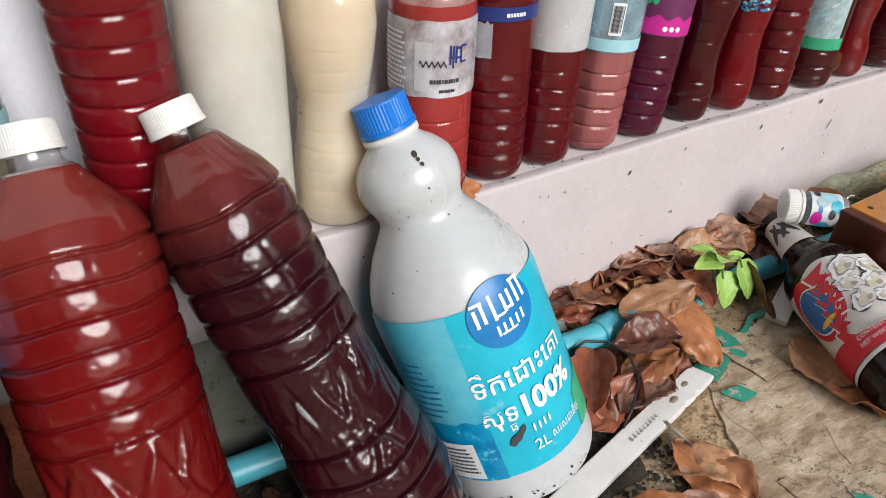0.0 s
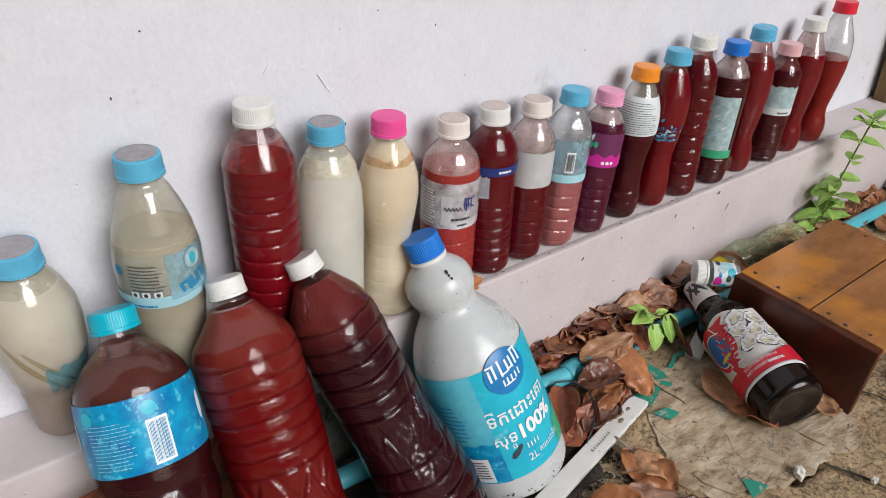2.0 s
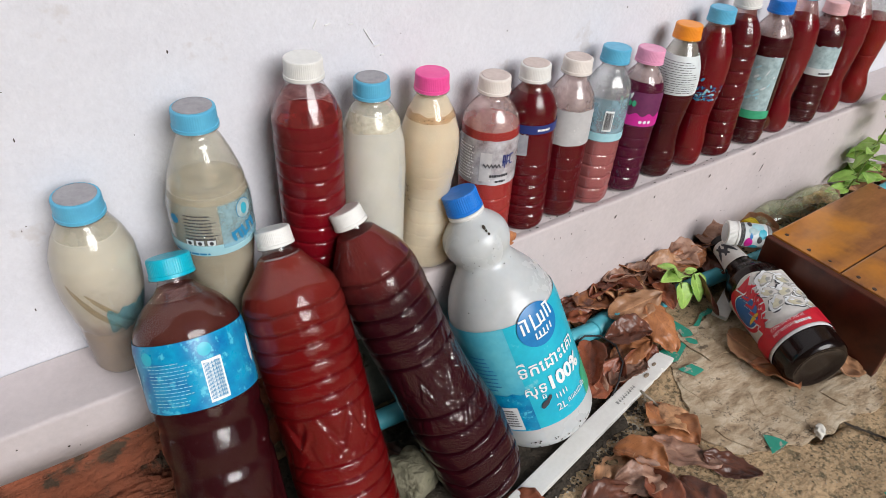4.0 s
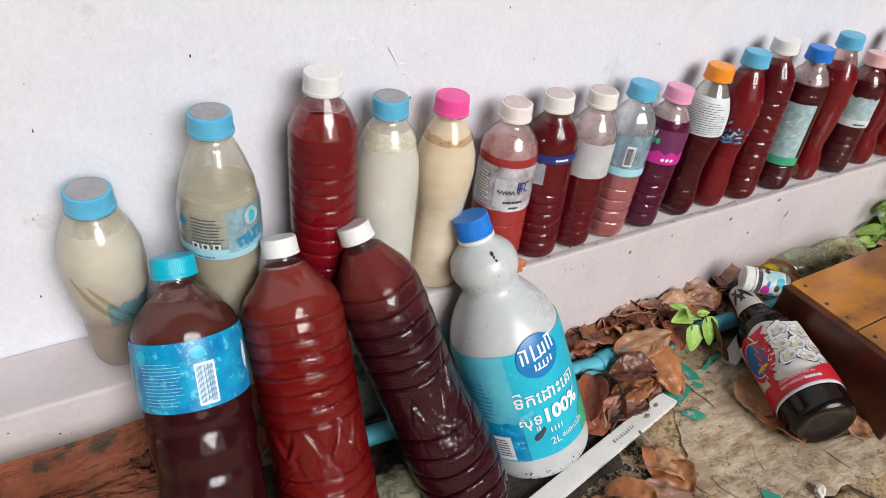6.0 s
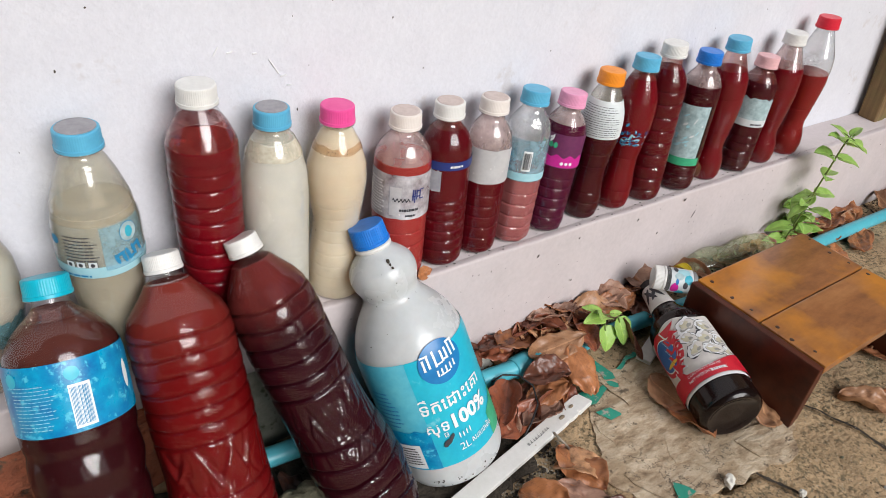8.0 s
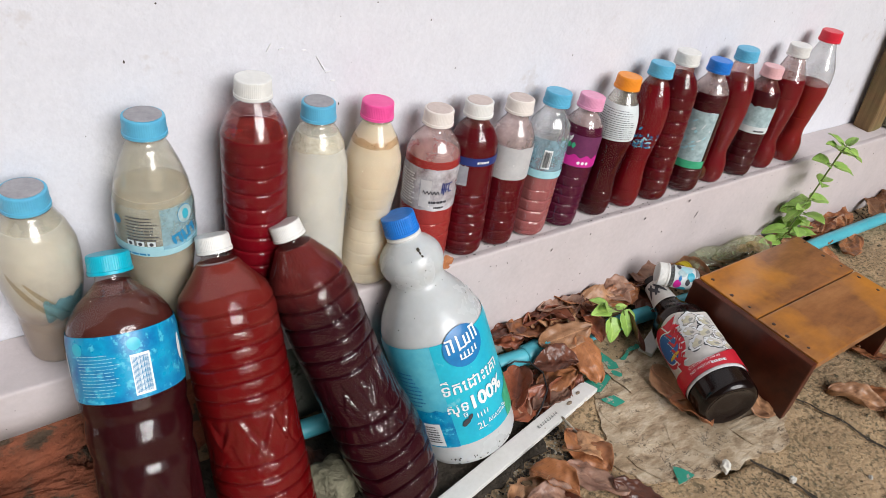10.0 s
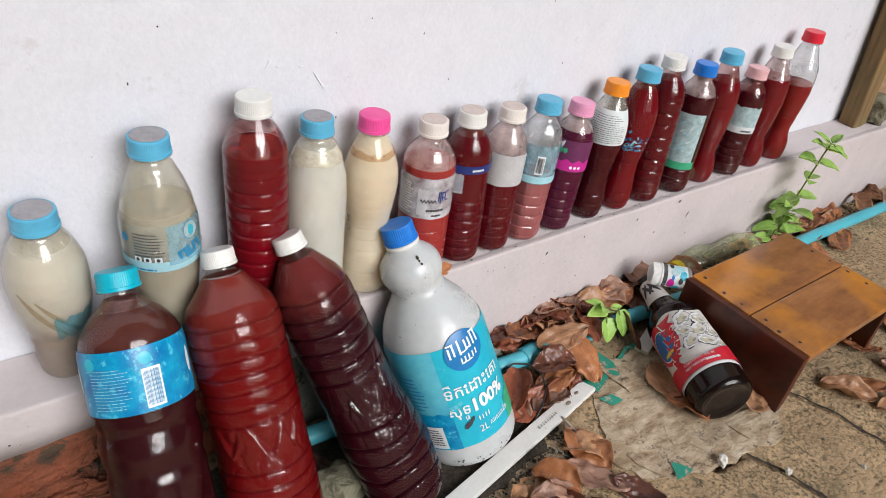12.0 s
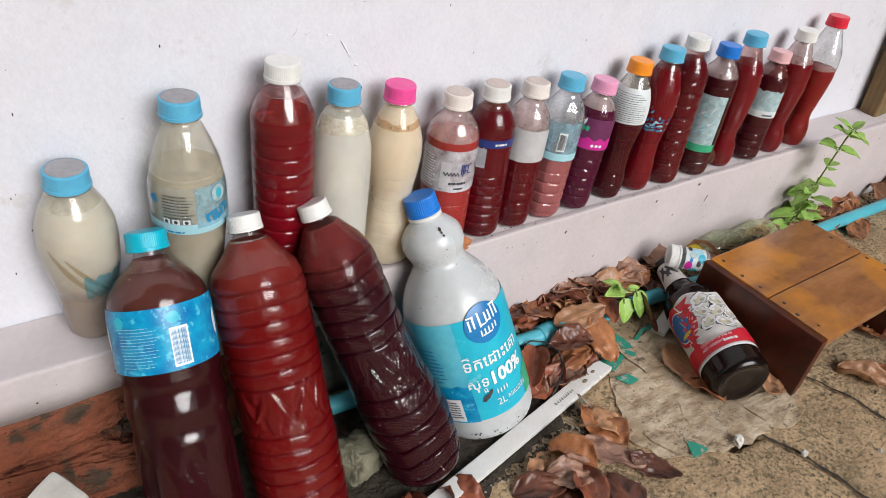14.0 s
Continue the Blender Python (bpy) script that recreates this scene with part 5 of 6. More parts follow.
def fibre_board():
    m, t, p = nodes_of("weathered_board")
    tc = t.nodes.new("ShaderNodeTexCoord")
    mp = t.nodes.new("ShaderNodeMapping")
    mp.inputs["Rotation"].default_value = (0, 0, 0.5)
    mp.inputs["Scale"].default_value = (10.0, 26.0, 20.0)
    t.links.new(tc.outputs["Object"], mp.inputs[0])
    n = t.nodes.new("ShaderNodeTexNoise")
    n.inputs["Scale"].default_value, n.inputs["Detail"].default_value, n.inputs["Roughness"].default_value = 2.5, 10, 0.72
    t.links.new(mp.outputs[0], n.inputs["Vector"])
    col = ramp(t, n.outputs[0], [(0.32, (0.17, 0.115, 0.070)), (0.43, (0.38, 0.275, 0.175)), (0.53, (0.54, 0.425, 0.295)), (0.68, (0.70, 0.60, 0.46))]).outputs[0]
    a, b = noise_node(t, 14, 6, 0.7), noise_node(t, 75, 4, 0.6)
    col = mix_rgb(t, ramp(t, a.outputs[0], [(0.52, (0, 0, 0)), (0.66, (0.7, 0.7, 0.7))]).outputs[0], col, (0.36, 0.26, 0.155))
    col = mix_rgb(t, ramp(t, b.outputs[0], [(0.62, (0, 0, 0)), (0.68, (0.8, 0.8, 0.8))]).outputs[0], col, (0.10, 0.075, 0.05))
    c, d = noise_node(t, 26, 5, 0.6), noise_node(t, 11, 3, 0.5)
    line = t.nodes.new("ShaderNodeMath")
    line.operation = "MULTIPLY"
    t.links.new(ramp(t, c.outputs[0], [(0.488, (0, 0, 0)), (0.5, (0.9, 0.9, 0.9)), (0.512, (0, 0, 0))]).outputs[0], line.inputs[0])
    t.links.new(ramp(t, d.outputs[0], [(0.46, (0, 0, 0)), (0.58, (1, 1, 1))]).outputs[0], line.inputs[1])
    col = mix_rgb(t, line.outputs[0], col, (0.055, 0.04, 0.028))
    t.links.new(col, p.inputs["Base Color"])
    p.inputs["Roughness"].default_value = 0.85
    bump(t, p, n.outputs[0], 1.0, 0.004)
    bump(t, p, b.outputs[0], 0.6, 0.002)
    MATS["weathered_board"] = m
    return m


BOARD = fibre_board()
GREEN_PAINT = mat("green_paint", (0.02, 0.27, 0.19), (0.04, 0.32, 0.22), scale=60, rough=0.5, dirt=(0.4, 0.36, 0.3), dirt_scale=120, dirt_at=0.58)


def ragged_sheet(name, outline, z, thick, material, seed, lift=0.003, step=0.006, parent=None):
    """A thin torn sheet that drapes over the ground inside the outline."""
    pts = []
    n = len(outline)
    for i in range(n):
        a, b = Vector((*outline[i], 0)), Vector((*outline[(i + 1) % n], 0))
        k = max(1, int((b - a).length / step))
        for j in range(k):
            p = a.lerp(b, j / k)
            w = 0.008 if (b - a).length > 0.03 else 0.003
            pts.append(p + Vector((w * noise.noise(Vector((p.x * 45, p.y * 45, seed))), w * noise.noise(Vector((p.x * 45, p.y * 45, seed + 9))), 0)))
    c = sum(pts, Vector()) / len(pts)
    bm = bmesh.new()
    rings = 7
    grid = []
    for j in range(rings + 1):
        row = []
        for p in pts:
            q = c.lerp(p, j / rings) if j else c
            g = ground_z(q.x, q.y)
            row.append(bm.verts.new((q.x, q.y, g + z + lift * noise.noise(Vector((q.x * 14, q.y * 14, seed + 3))) + 0.4 * lift * noise.noise(Vector((q.x * 60, q.y * 60, seed)))))) if j else None
        grid.append(row)
    cv = bm.verts.new((c.x, c.y, ground_z(c.x, c.y) + z))
    m = len(pts)
    for i in range(m):
        i2 = (i + 1) % m
        bm.faces.new((cv, grid[1][i], grid[1][i2]))
        for j in range(1, rings):
            bm.faces.new((grid[j][i], grid[j + 1][i], grid[j + 1][i2], grid[j][i2]))
        lo, lo2 = (bm.verts.new(grid[rings][k_].co - Vector((0, 0, thick))) for k_ in (i, i2))
        bm.faces.new((grid[rings][i], lo, lo2, grid[rings][i2]))
    return part(name, bm, material, parent, smooth=False)


def flat_litter():
    # soil sheet made near black to take in the shade beneath the bottles
    soil = ragged_sheet("soil_patch", ((-0.30, -0.052), (-0.31, -0.15), (-0.22, -0.24), (-0.10, -0.262), (0.02, -0.262), (0.10, -0.232), (0.19, -0.212), (0.24, -0.17), (0.22, -0.10), (0.20, -0.052)), 0.0022, 0.003, mat("shade_dark_soil", (0.060, 0.046, 0.032), (0.026, 0.020, 0.014), scale=70, rough=0.95, fine=240, bumps=1.0, dist=0.003), 71, lift=0.002)
    tagged(soil, "dark soil under the leaning bottles, their shade painted into its colour", "soil", kind="stuff")
    board = ragged_sheet("fibre_board", ((0.338, -0.130), (0.312, -0.170), (0.283, -0.212), (0.250, -0.262), (0.268, -0.300), (0.312, -0.326), (0.360, -0.338), (0.408, -0.343), (0.478, -0.352), (0.512, -0.318), (0.514, -0.230), (0.462, -0.166), (0.420, -0.138), (0.385, -0.150)), 0.0020, 0.003, BOARD, 1, lift=0.0014)
    tagged(board, "weathered grey-brown flaking fibre board lying on the concrete", "board")
    for k, out in enumerate((((0.30, -0.20), (0.34, -0.205), (0.36, -0.25), (0.33, -0.28), (0.29, -0.25)), ((0.36, -0.24), (0.42, -0.25), (0.43, -0.30), (0.38, -0.32), (0.34, -0.29)), ((0.27, -0.27), (0.31, -0.285), (0.33, -0.315), (0.29, -0.315)), ((0.42, -0.29), (0.48, -0.30), (0.49, -0.34), (0.43, -0.335)), ((0.345, -0.15), (0.385, -0.16), (0.39, -0.20), (0.35, -0.20)))):
        ragged_sheet("loose_ply", out, 0.0027 + 0.0003 * k, 0.0008, BOARD, 11 + k, parent=board, lift=0.0016)
    for k, out in enumerate((((0.352, -0.118), (0.366, -0.122), (0.372, -0.150), (0.362, -0.172), (0.352, -0.168), (0.358, -0.146)), ((0.305, -0.155), (0.350, -0.160), (0.352, -0.166), (0.318, -0.178), (0.300, -0.172)), ((0.310, -0.186), (0.330, -0.190), (0.334, -0.206), (0.316, -0.206)), ((0.384, -0.146), (0.424, -0.136), (0.428, -0.139), (0.386, -0.151)))):
        ragged_sheet("paint_patch", out, 0.0034, 0.0003, GREEN_PAINT, 31 + k, parent=board, lift=0.0016, step=0.003)
    for x, y, s in ((0.310, -0.316, 0.013), (0.355, -0.42, 0.006)):
        ob = ragged_sheet("paint_flake", ((x - s, y - s * 0.6), (x + s, y - s * 0.7), (x + s * 0.2, y + s)), 0.0055, 0.0008, GREEN_PAINT, 51, step=0.004)
        tagged(ob, "chip of green painted fibre board on the ground", "chip", "paint chips")
    pk = ragged_sheet("paper_scrap", ((0.262, -0.150), (0.292, -0.140), (0.296, -0.147), (0.268, -0.160)), 0.016, 0.0006, mat("pink_paper", (0.66, 0.12, 0.22), (0.5, 0.1, 0.18), rough=0.7, scale=60), 61, step=0.004)
    tagged(pk, "crumpled pink paper scrap among the leaves", "scrap")


flat_litter()

# ---- leaves and plants ----


def leaf_material(name, a, b, dark, rough=0.6, spread=0.5, trans=0.0, spots=0.45):
    m, t, p = nodes_of(name)
    tc = t.nodes.new("ShaderNodeTexCoord")
    sp = t.nodes.new("ShaderNodeSeparateXYZ")
    t.links.new(tc.outputs["Generated"], sp.inputs[0])

    def math_node(op, x, y):
        n = t.nodes.new("ShaderNodeMath")
        n.operation = op
        for k, v_ in enumerate((x, y)):
            if isinstance(v_, (int, float)):
                n.inputs[k].default_value = v_
            elif v_ is not None:
                t.links.new(v_, n.inputs[k])
        return n.outputs[0]
    side = math_node("ABSOLUTE", math_node("SUBTRACT", sp.outputs[1], 0.5), None)
    veins = math_node("SINE", math_node("MULTIPLY", math_node("SUBTRACT", sp.outputs[0], math_node("MULTIPLY", side, 0.7)), 62.0), None)
    vein = ramp(t, veins, [(0.80, (0, 0, 0)), (1.0, (1, 1, 1))])
    rib = ramp(t, side, [(0.012, (1, 1, 1)), (0.03, (0, 0, 0))])
    oi = t.nodes.new("ShaderNodeObjectInfo")
    n1 = noise_node(t, 38, 5)
    col = mix_rgb(t, ramp(t, n1.outputs[0], [(0.35, (0, 0, 0)), (0.7, (1, 1, 1))]).outputs[0], a, b)
    tint = mix_rgb(t, oi.outputs["Random"], dark, tuple(min(1, c * 1.35) for c in a))
    col = mix_rgb(t, spread, col, tint)
    col = mix_rgb(t, math_node("MULTIPLY", vein.outputs[0], 0.15), col, dark)
    col = mix_rgb(t, math_node("MULTIPLY", rib.outputs[0], 0.3), col, tuple(min(1, c * 1.6) for c in a))
    n4 = noise_node(t, 130, 5, 0.7)
    col = mix_rgb(t, ramp(t, n4.outputs[0], [(0.54, (0, 0, 0)), (0.66, (spots, spots, spots))]).outputs[0], col, dark)
    t.links.new(col, p.inputs["Base Color"])
    p.inputs["Roughness"].default_value = rough
    if trans:
        p.inputs["Subsurface Weight"].default_value = trans
        p.inputs["Subsurface Radius"].default_value = (0.004, 0.006, 0.002)
        p.inputs["Subsurface Scale"].default_value = 0.4
    bump(t, p, veins, 0.12, 0.0004)
    bump(t, p, n1.outputs[0], 0.5, 0.0015)
    bump(t, p, n4.outputs[0], 0.5, 0.0006)
    MATS[name] = m
    return m


TAN = leaf_material("tan_dry_leaf", (0.50, 0.270, 0.140), (0.34, 0.160, 0.076), (0.13, 0.058, 0.034), 0.42, 0.4)
ORANGE = leaf_material("orange_dry_leaf", (0.42, 0.170, 0.068), (0.26, 0.090, 0.036), (0.09, 0.033, 0.020), 0.40, 0.45)
RED = leaf_material("red_brown_dry_leaf", (0.29, 0.090, 0.045), (0.165, 0.046, 0.026), (0.055, 0.020, 0.014), 0.36, 0.45)
DARK = leaf_material("dark_dry_leaf", (0.16, 0.056, 0.032), (0.085, 0.030, 0.019), (0.030, 0.013, 0.010), 0.36, 0.45)
PINK = leaf_material("pinkish_dry_leaf", (0.44, 0.260, 0.180), (0.28, 0.140, 0.096), (0.12, 0.055, 0.040), 0.46, 0.4)
LEAF_WORDS = {"tan_dry_leaf": "pale tan dry leaf, flat and creased", "orange_dry_leaf": "orange-brown dry fallen leaf with curled edges", "red_brown_dry_leaf": "dull red-brown dry leaf, curled", "dark_dry_leaf": "dark brown rotting fallen leaf", "pinkish_dry_leaf": "pinkish brown dry leaf, crumpled"}
GREEN = leaf_material("green_leaf", (0.36, 0.54, 0.13), (0.26, 0.44, 0.09), (0.13, 0.29, 0.05), 0.45, 0.3, 0.15, 0.2)


def leaf_geometry(length, width, curl, fold, twist, seed, heart=0.0, rumple=0.12, nx=20, ny=10, ragged=0.0, roll=0.0):
    """A leaf blade: roll bends its margins round in an arc, fold lifts the halves from the midrib, curl bends it from stalk to tip."""
    verts, faces = [], []
    for i in range(nx + 1):
        u = i / nx
        w = width / 2 * (1.95 * u ** 0.55 * (1 - u) ** 0.62 if not heart else (math.sin(math.pi * u ** 0.62) ** 0.64) * (1 - 0.12 * u))
        w = max(w, 0.0006)
        bend = roll * (0.5 + 0.9 * noise.noise(Vector((u * 2.2, seed, 1))) + 0.5 * u)
        for j in range(ny + 1):
            v = j / ny * 2 - 1
            x = (u - 0.5) * length - heart * abs(v) * length * 0.10 * max(0, 1 - u * 3)
            bite = 1 + ragged * (noise.noise(Vector((u * 6, 3 if v > 0 else 7, seed))) + 0.6 * noise.noise(Vector((u * 19, 3 if v > 0 else 7, seed)))) * abs(v)
            b = bend * (1.0 + 0.8 * noise.noise(Vector((u * 3, 11 if v > 0 else 17, seed))))
            b = b if abs(b) > 0.02 else 0.02
            y = math.copysign(math.sin(abs(v) * b) / b, v) * w * bite
            z = (1 - math.cos(v * b)) / b * w + fold * abs(v) ** 1.2 * w + curl * length * ((u - 0.5) ** 2 * 2 - 0.2)
            z += rumple * width * (0.5 - 1.6 * abs(noise.noise(Vector((u * 3.2, v * 1.6, seed))))) + 0.45 * rumple * width * noise.noise(Vector((u * 9, v * 5, seed + 4)))
            a = twist * (u - 0.5)
            verts.append((x, y * math.cos(a) - z * math.sin(a), y * math.sin(a) + z * math.cos(a)))
    for i in range(nx):
        for j in range(ny):
            q = i * (ny + 1) + j
            faces.append((q, q + ny + 1, q + ny + 2, q + 1))
    return verts, faces


def solid(ob, thick):
    md = ob.modifiers.new("thickness", "SOLIDIFY")
    md.thickness = thick
    return ob


def dry_leaf(material, length, width, seed):
    rnd = random.Random(seed)
    v, f = leaf_geometry(length, width, rnd.uniform(-0.30, 0.34), rnd.choice((0.05, 0.15, 0.35, 0.6, -0.25)), rnd.uniform(-0.9, 0.9), seed * 3.1, rumple=rnd.uniform(0.09, 0.16), ragged=0.20, roll=rnd.choice((0.3, 0.6, 0.9, 1.3, -0.6, -0.9)), nx=26, ny=14)
    ob = mesh_ob("dry_leaf", v, f, material)
    solid(ob, 0.0003)
    return tagged(ob, LEAF_WORDS[material.name], "leaf", "fallen leaves")


def leaves():
    count = iter(range(5, 99))

    def lay(material, a, b, width, roll=0.0):
        """One leaf from its stalk at a to its tip at b."""
        a, b = Vector(a), Vector(b)
        d = b - a
        length = max(d.length, 0.052)
        d.normalize()
        side = Vector((0, 0, 1)).cross(d).normalized()
        up = d.cross(side)
        # a little tilt towards the open side
        rot = Matrix((d, side, up)).transposed().to_4x4() @ Matrix.Rotation(radians(roll), 4, "X")
        ob = dry_leaf(material, length * 1.14, width * 1.5, next(count))
        ob.matrix_basis = Matrix.Translation((a + b) / 2) @ rot
        return ob

    lay(TAN, (0.295, -0.067, 0.040), (0.356, -0.101, 0.036), 0.034, 14)
    lay(TAN, (0.341, -0.112, 0.045), (0.271, -0.102, 0.037), 0.030, -16)
    lay(ORANGE, (0.322, -0.117, 0.042), (0.316, -0.172, 0.020), 0.034, 10)
    lay(DARK, (0.296, -0.142, 0.034), (0.250, -0.122, 0.030), 0.028, -12)
    lay(ORANGE, (0.286, -0.152, 0.028), (0.236, -0.146, 0.022), 0.028, -8)
    lay(RED, (0.226, -0.118, 0.026), (0.190, -0.158, 0.014), 0.030, 8)
    lay(ORANGE, (0.411, -0.078, 0.038), (0.469, -0.080, 0.044), 0.032, 25)
    lay(DARK, (0.470, -0.066, 0.036), (0.480, -0.116, 0.034), 0.032, 10)
    lay(RED, (0.214, -0.058, 0.030), (0.256, -0.078, 0.034), 0.030, 10)
    lay(ORANGE, (0.276, -0.072, 0.034), (0.302, -0.112, 0.034), 0.026, 12)
    lay(TAN, (0.402, -0.188, 0.009), (0.408, -0.248, 0.010), 0.036, 4)
    lay(ORANGE, (0.386, -0.236, 0.009), (0.400, -0.282, 0.010), 0.026, -5)
    lay(ORANGE, (0.228, -0.212, 0.010), (0.236, -0.272, 0.010), 0.038, 5)
    lay(ORANGE, (0.158, -0.234, 0.009), (0.182, -0.278, 0.009), 0.028, 6)
    lay(PINK, (0.198, -0.248, 0.011), (0.230, -0.304, 0.010), 0.028, -4)
    lay(DARK, (0.230, -0.290, 0.009), (0.256, -0.334, 0.010), 0.022, 6)
    lay(TAN, (0.374, -0.066, 0.040), (0.424, -0.082, 0.040), 0.028, 8)
    lay(DARK, (0.343, -0.058, 0.044), (0.370, -0.090, 0.042), 0.026, 8)
    lay(RED, (0.180, -0.172, 0.014), (0.236, -0.150, 0.022), 0.026, 24)
    lay(TAN, (0.112, -0.254, 0.007), (0.168, -0.250, 0.007), 0.030, 0)
    lay(DARK, (0.288, -0.058, 0.030), (0.276, -0.100, 0.034), 0.030, 10)
    lay(TAN, (0.476, -0.312, 0.012), (0.500, -0.258, 0.018), 0.036, 12)
    lay(DARK, (0.418, -0.152, 0.012), (0.408, -0.118, 0.052), 0.018, 30)
    lay(RED, (0.330, -0.084, 0.046), (0.300, -0.062, 0.044), 0.030, 20)
    lay(RED, (0.372, -0.074, 0.040), (0.352, -0.128, 0.034), 0.026, -10)
    lay(PINK, (0.262, -0.166, 0.016), (0.216, -0.170, 0.014), 0.026, 12)
    lay(TAN, (0.252, -0.252, 0.010), (0.214, -0.228, 0.010), 0.030, 10)
    lay(PINK, (0.176, -0.286, 0.010), (0.130, -0.262, 0.010), 0.030, -10)
    # loose leaves in the pile, along the wall foot and over the yard
    rnd = random.Random(77)
    kinds = [dry_leaf(m, 0.070, w, s) for m, w, s in ((RED, 0.046, 201), (ORANGE, 0.050, 202), (DARK, 0.046, 203), (TAN, 0.048, 204), (ORANGE, 0.044, 205), (RED, 0.052, 206), (DARK, 0.052, 207), (PINK, 0.046, 208))]
    zones = ((0.17, 0.34, -0.072, -0.058, 8, 0.018, 26), (0.34, 0.53, -0.072, -0.058, 12, 0.018, 30), (0.20, 0.29, -0.160, -0.140, 6, 0.009, 20), (0.30, 0.34, -0.140, -0.122, 2, 0.010, 20), (0.56, 0.74, -0.085, -0.060, 5, 0.012, 16),
             (0.74, 1.25, -0.082, -0.060, 20, 0.016, 34), (0.76, 1.05, -0.150, -0.125, 8, 0.008, 16), (0.70, 0.88, -0.38, -0.22, 6, 0.007, 12), (0.62, 0.74, -0.46, -0.35, 3, 0.007, 10), (0.10, 0.19, -0.33, -0.25, 5, 0.007, 9),
             (-0.06, 0.16, -0.150, -0.095, 8, 0.010, 18), (-0.07, 0.06, -0.27, -0.225, 4, 0.007, 14))
    first = True
    for x0, x1, y0, y1, n, h, tilt in zones:
        for k in range(n):
            x, y = rnd.uniform(x0, x1), rnd.uniform(y0, y1)
            m = pose(x, y, ground_z(x, y) + h * rnd.uniform(0.6, 1.2), rnd.uniform(-tilt, tilt), rnd.uniform(-tilt, tilt) * 0.6, rnd.uniform(0, 360)) @ Matrix.Scale(rnd.uniform(0.75, 1.1), 4)
            if kinds and first:
                ob = kinds[k % 8]
                if k == 7:
                    first = False
            else:
                ob = copy_thing(kinds[rnd.choice((1, 3, 4, 7, 3)) if x0 > 0.6 else rnd.randrange(8)], Matrix())
            ob.matrix_basis = m
    lay(TAN, (-0.380, -0.076, 0.078), (-0.366, -0.068, 0.134), 0.028, 20)
    # one small leaf caught on the ledge edge, one between two bottles
    for (x, y, z, rx, ry, rz, s) in ((0.138, -0.049, 0.172, 60, 10, 20, 0.36), (0.592, -0.030, 0.185, 30, 70, 40, 0.44)):
        ob = copy_thing(kinds[1], Matrix())
        ob.matrix_basis = pose(x, y, z, rx, ry, rz) @ Matrix.Scale(s, 4)
        tagged(ob, "small curled dry leaf caught on the ledge", "leaf")


leaves()


def plant(name, label, stem, blades, radius):
    base = Vector(stem[0])
    ob = empty(name, Matrix.Translation(base), label, "plant")
    st = tube("stem", [tuple(Vector(p) - base) for p in stem], radius, mat("green_stem", (0.20, 0.26, 0.07), (0.15, 0.2, 0.05), rough=0.5), "", "", 8)
    st.parent = ob
    for k, (p, to, length, width, roll) in enumerate(blades):
        v, f = leaf_geometry(length, width, -0.18, 0.22, 0.1, 7.7 * k + 2, heart=0.7, rumple=0.05)
        p, d = Vector(p), Vector(to).normalized()
        side = Vector((0, 0, 1)).cross(d)
        side = side.normalized() if side.length > 0.05 else Vector((0, 1, 0))
        rot = Matrix((d, side, d.cross(side))).transposed().to_4x4()
        mm = Matrix.Translation(p - base) @ rot @ pose(0, 0, 0, roll, 0, 0) @ Matrix.Translation((length * 0.5 + 0.006, 0, 0))
        lf = mesh_ob("leaf", v, f, GREEN, ob, matrix=mm)
        solid(lf, 0.0004)
        pt = tube("leaf_stalk", [(0, 0, 0), tuple(d * 0.005 + Vector((0, 0, 0.001))), tuple(d * 0.011)], radius * 0.55, MATS["green_stem"], "", "", 6)
        pt.parent = ob
        pt.matrix_basis = Matrix.Translation(p - base)


node = (0.388, -0.106, 0.060)
plant("seedling", "small green seedling with heart-shaped leaves among dry leaves", [(0.386, -0.112, 0.012), (0.388, -0.109, 0.035), node], [
    (node, (-0.85, -0.05, 0.12), 0.037, 0.021, -24), (node, (-0.50, -0.28, 0.30), 0.033, 0.023, -10), ((0.378, -0.114, 0.058), (-0.06, -0.40, -0.80), 0.033, 0.030, -6), ((0.400, -0.114, 0.062), (0.10, -0.40, -0.75), 0.037, 0.032, 8), (node, (0.60, -0.20, 0.05), 0.016, 0.010, 20), (node, (-0.5, 0.3, 0.2), 0.030, 0.019, 0)], 0.0013)
weed_stem = [(0.876, -0.068, 0.010), (0.868, -0.075, 0.060), (0.856, -0.082, 0.110), (0.850, -0.090, 0.160), (0.842, -0.098, 0.205), (0.840, -0.102, 0.222)]
rnd = random.Random(12)
blades = []
for h, n, ln in ((0.030, 2, 0.046), (0.055, 3, 0.052), (0.082, 3, 0.052), (0.112, 2, 0.046), (0.150, 2, 0.040), (0.185, 2, 0.050), (0.212, 3, 0.038), (0.222, 4, 0.030)):
    zs = [p[2] for p in weed_stem]
    q = (float(np.interp(h, zs, [p[0] for p in weed_stem])), float(np.interp(h, zs, [p[1] for p in weed_stem])), h)
    a0 = rnd.uniform(0, 6)
    for k in range(n):
        a = a0 + k * 2 * math.pi / n + rnd.uniform(-0.4, 0.4)
        blades.append((q, (math.cos(a), math.sin(a) - 0.25, rnd.uniform(-0.35, 0.35)), ln * rnd.uniform(0.65, 1.0), ln * rnd.uniform(0.52, 0.70), rnd.uniform(-25, 25)))
plant("weed", "leggy green weed growing at the wall foot", weed_stem, blades, 0.0014)

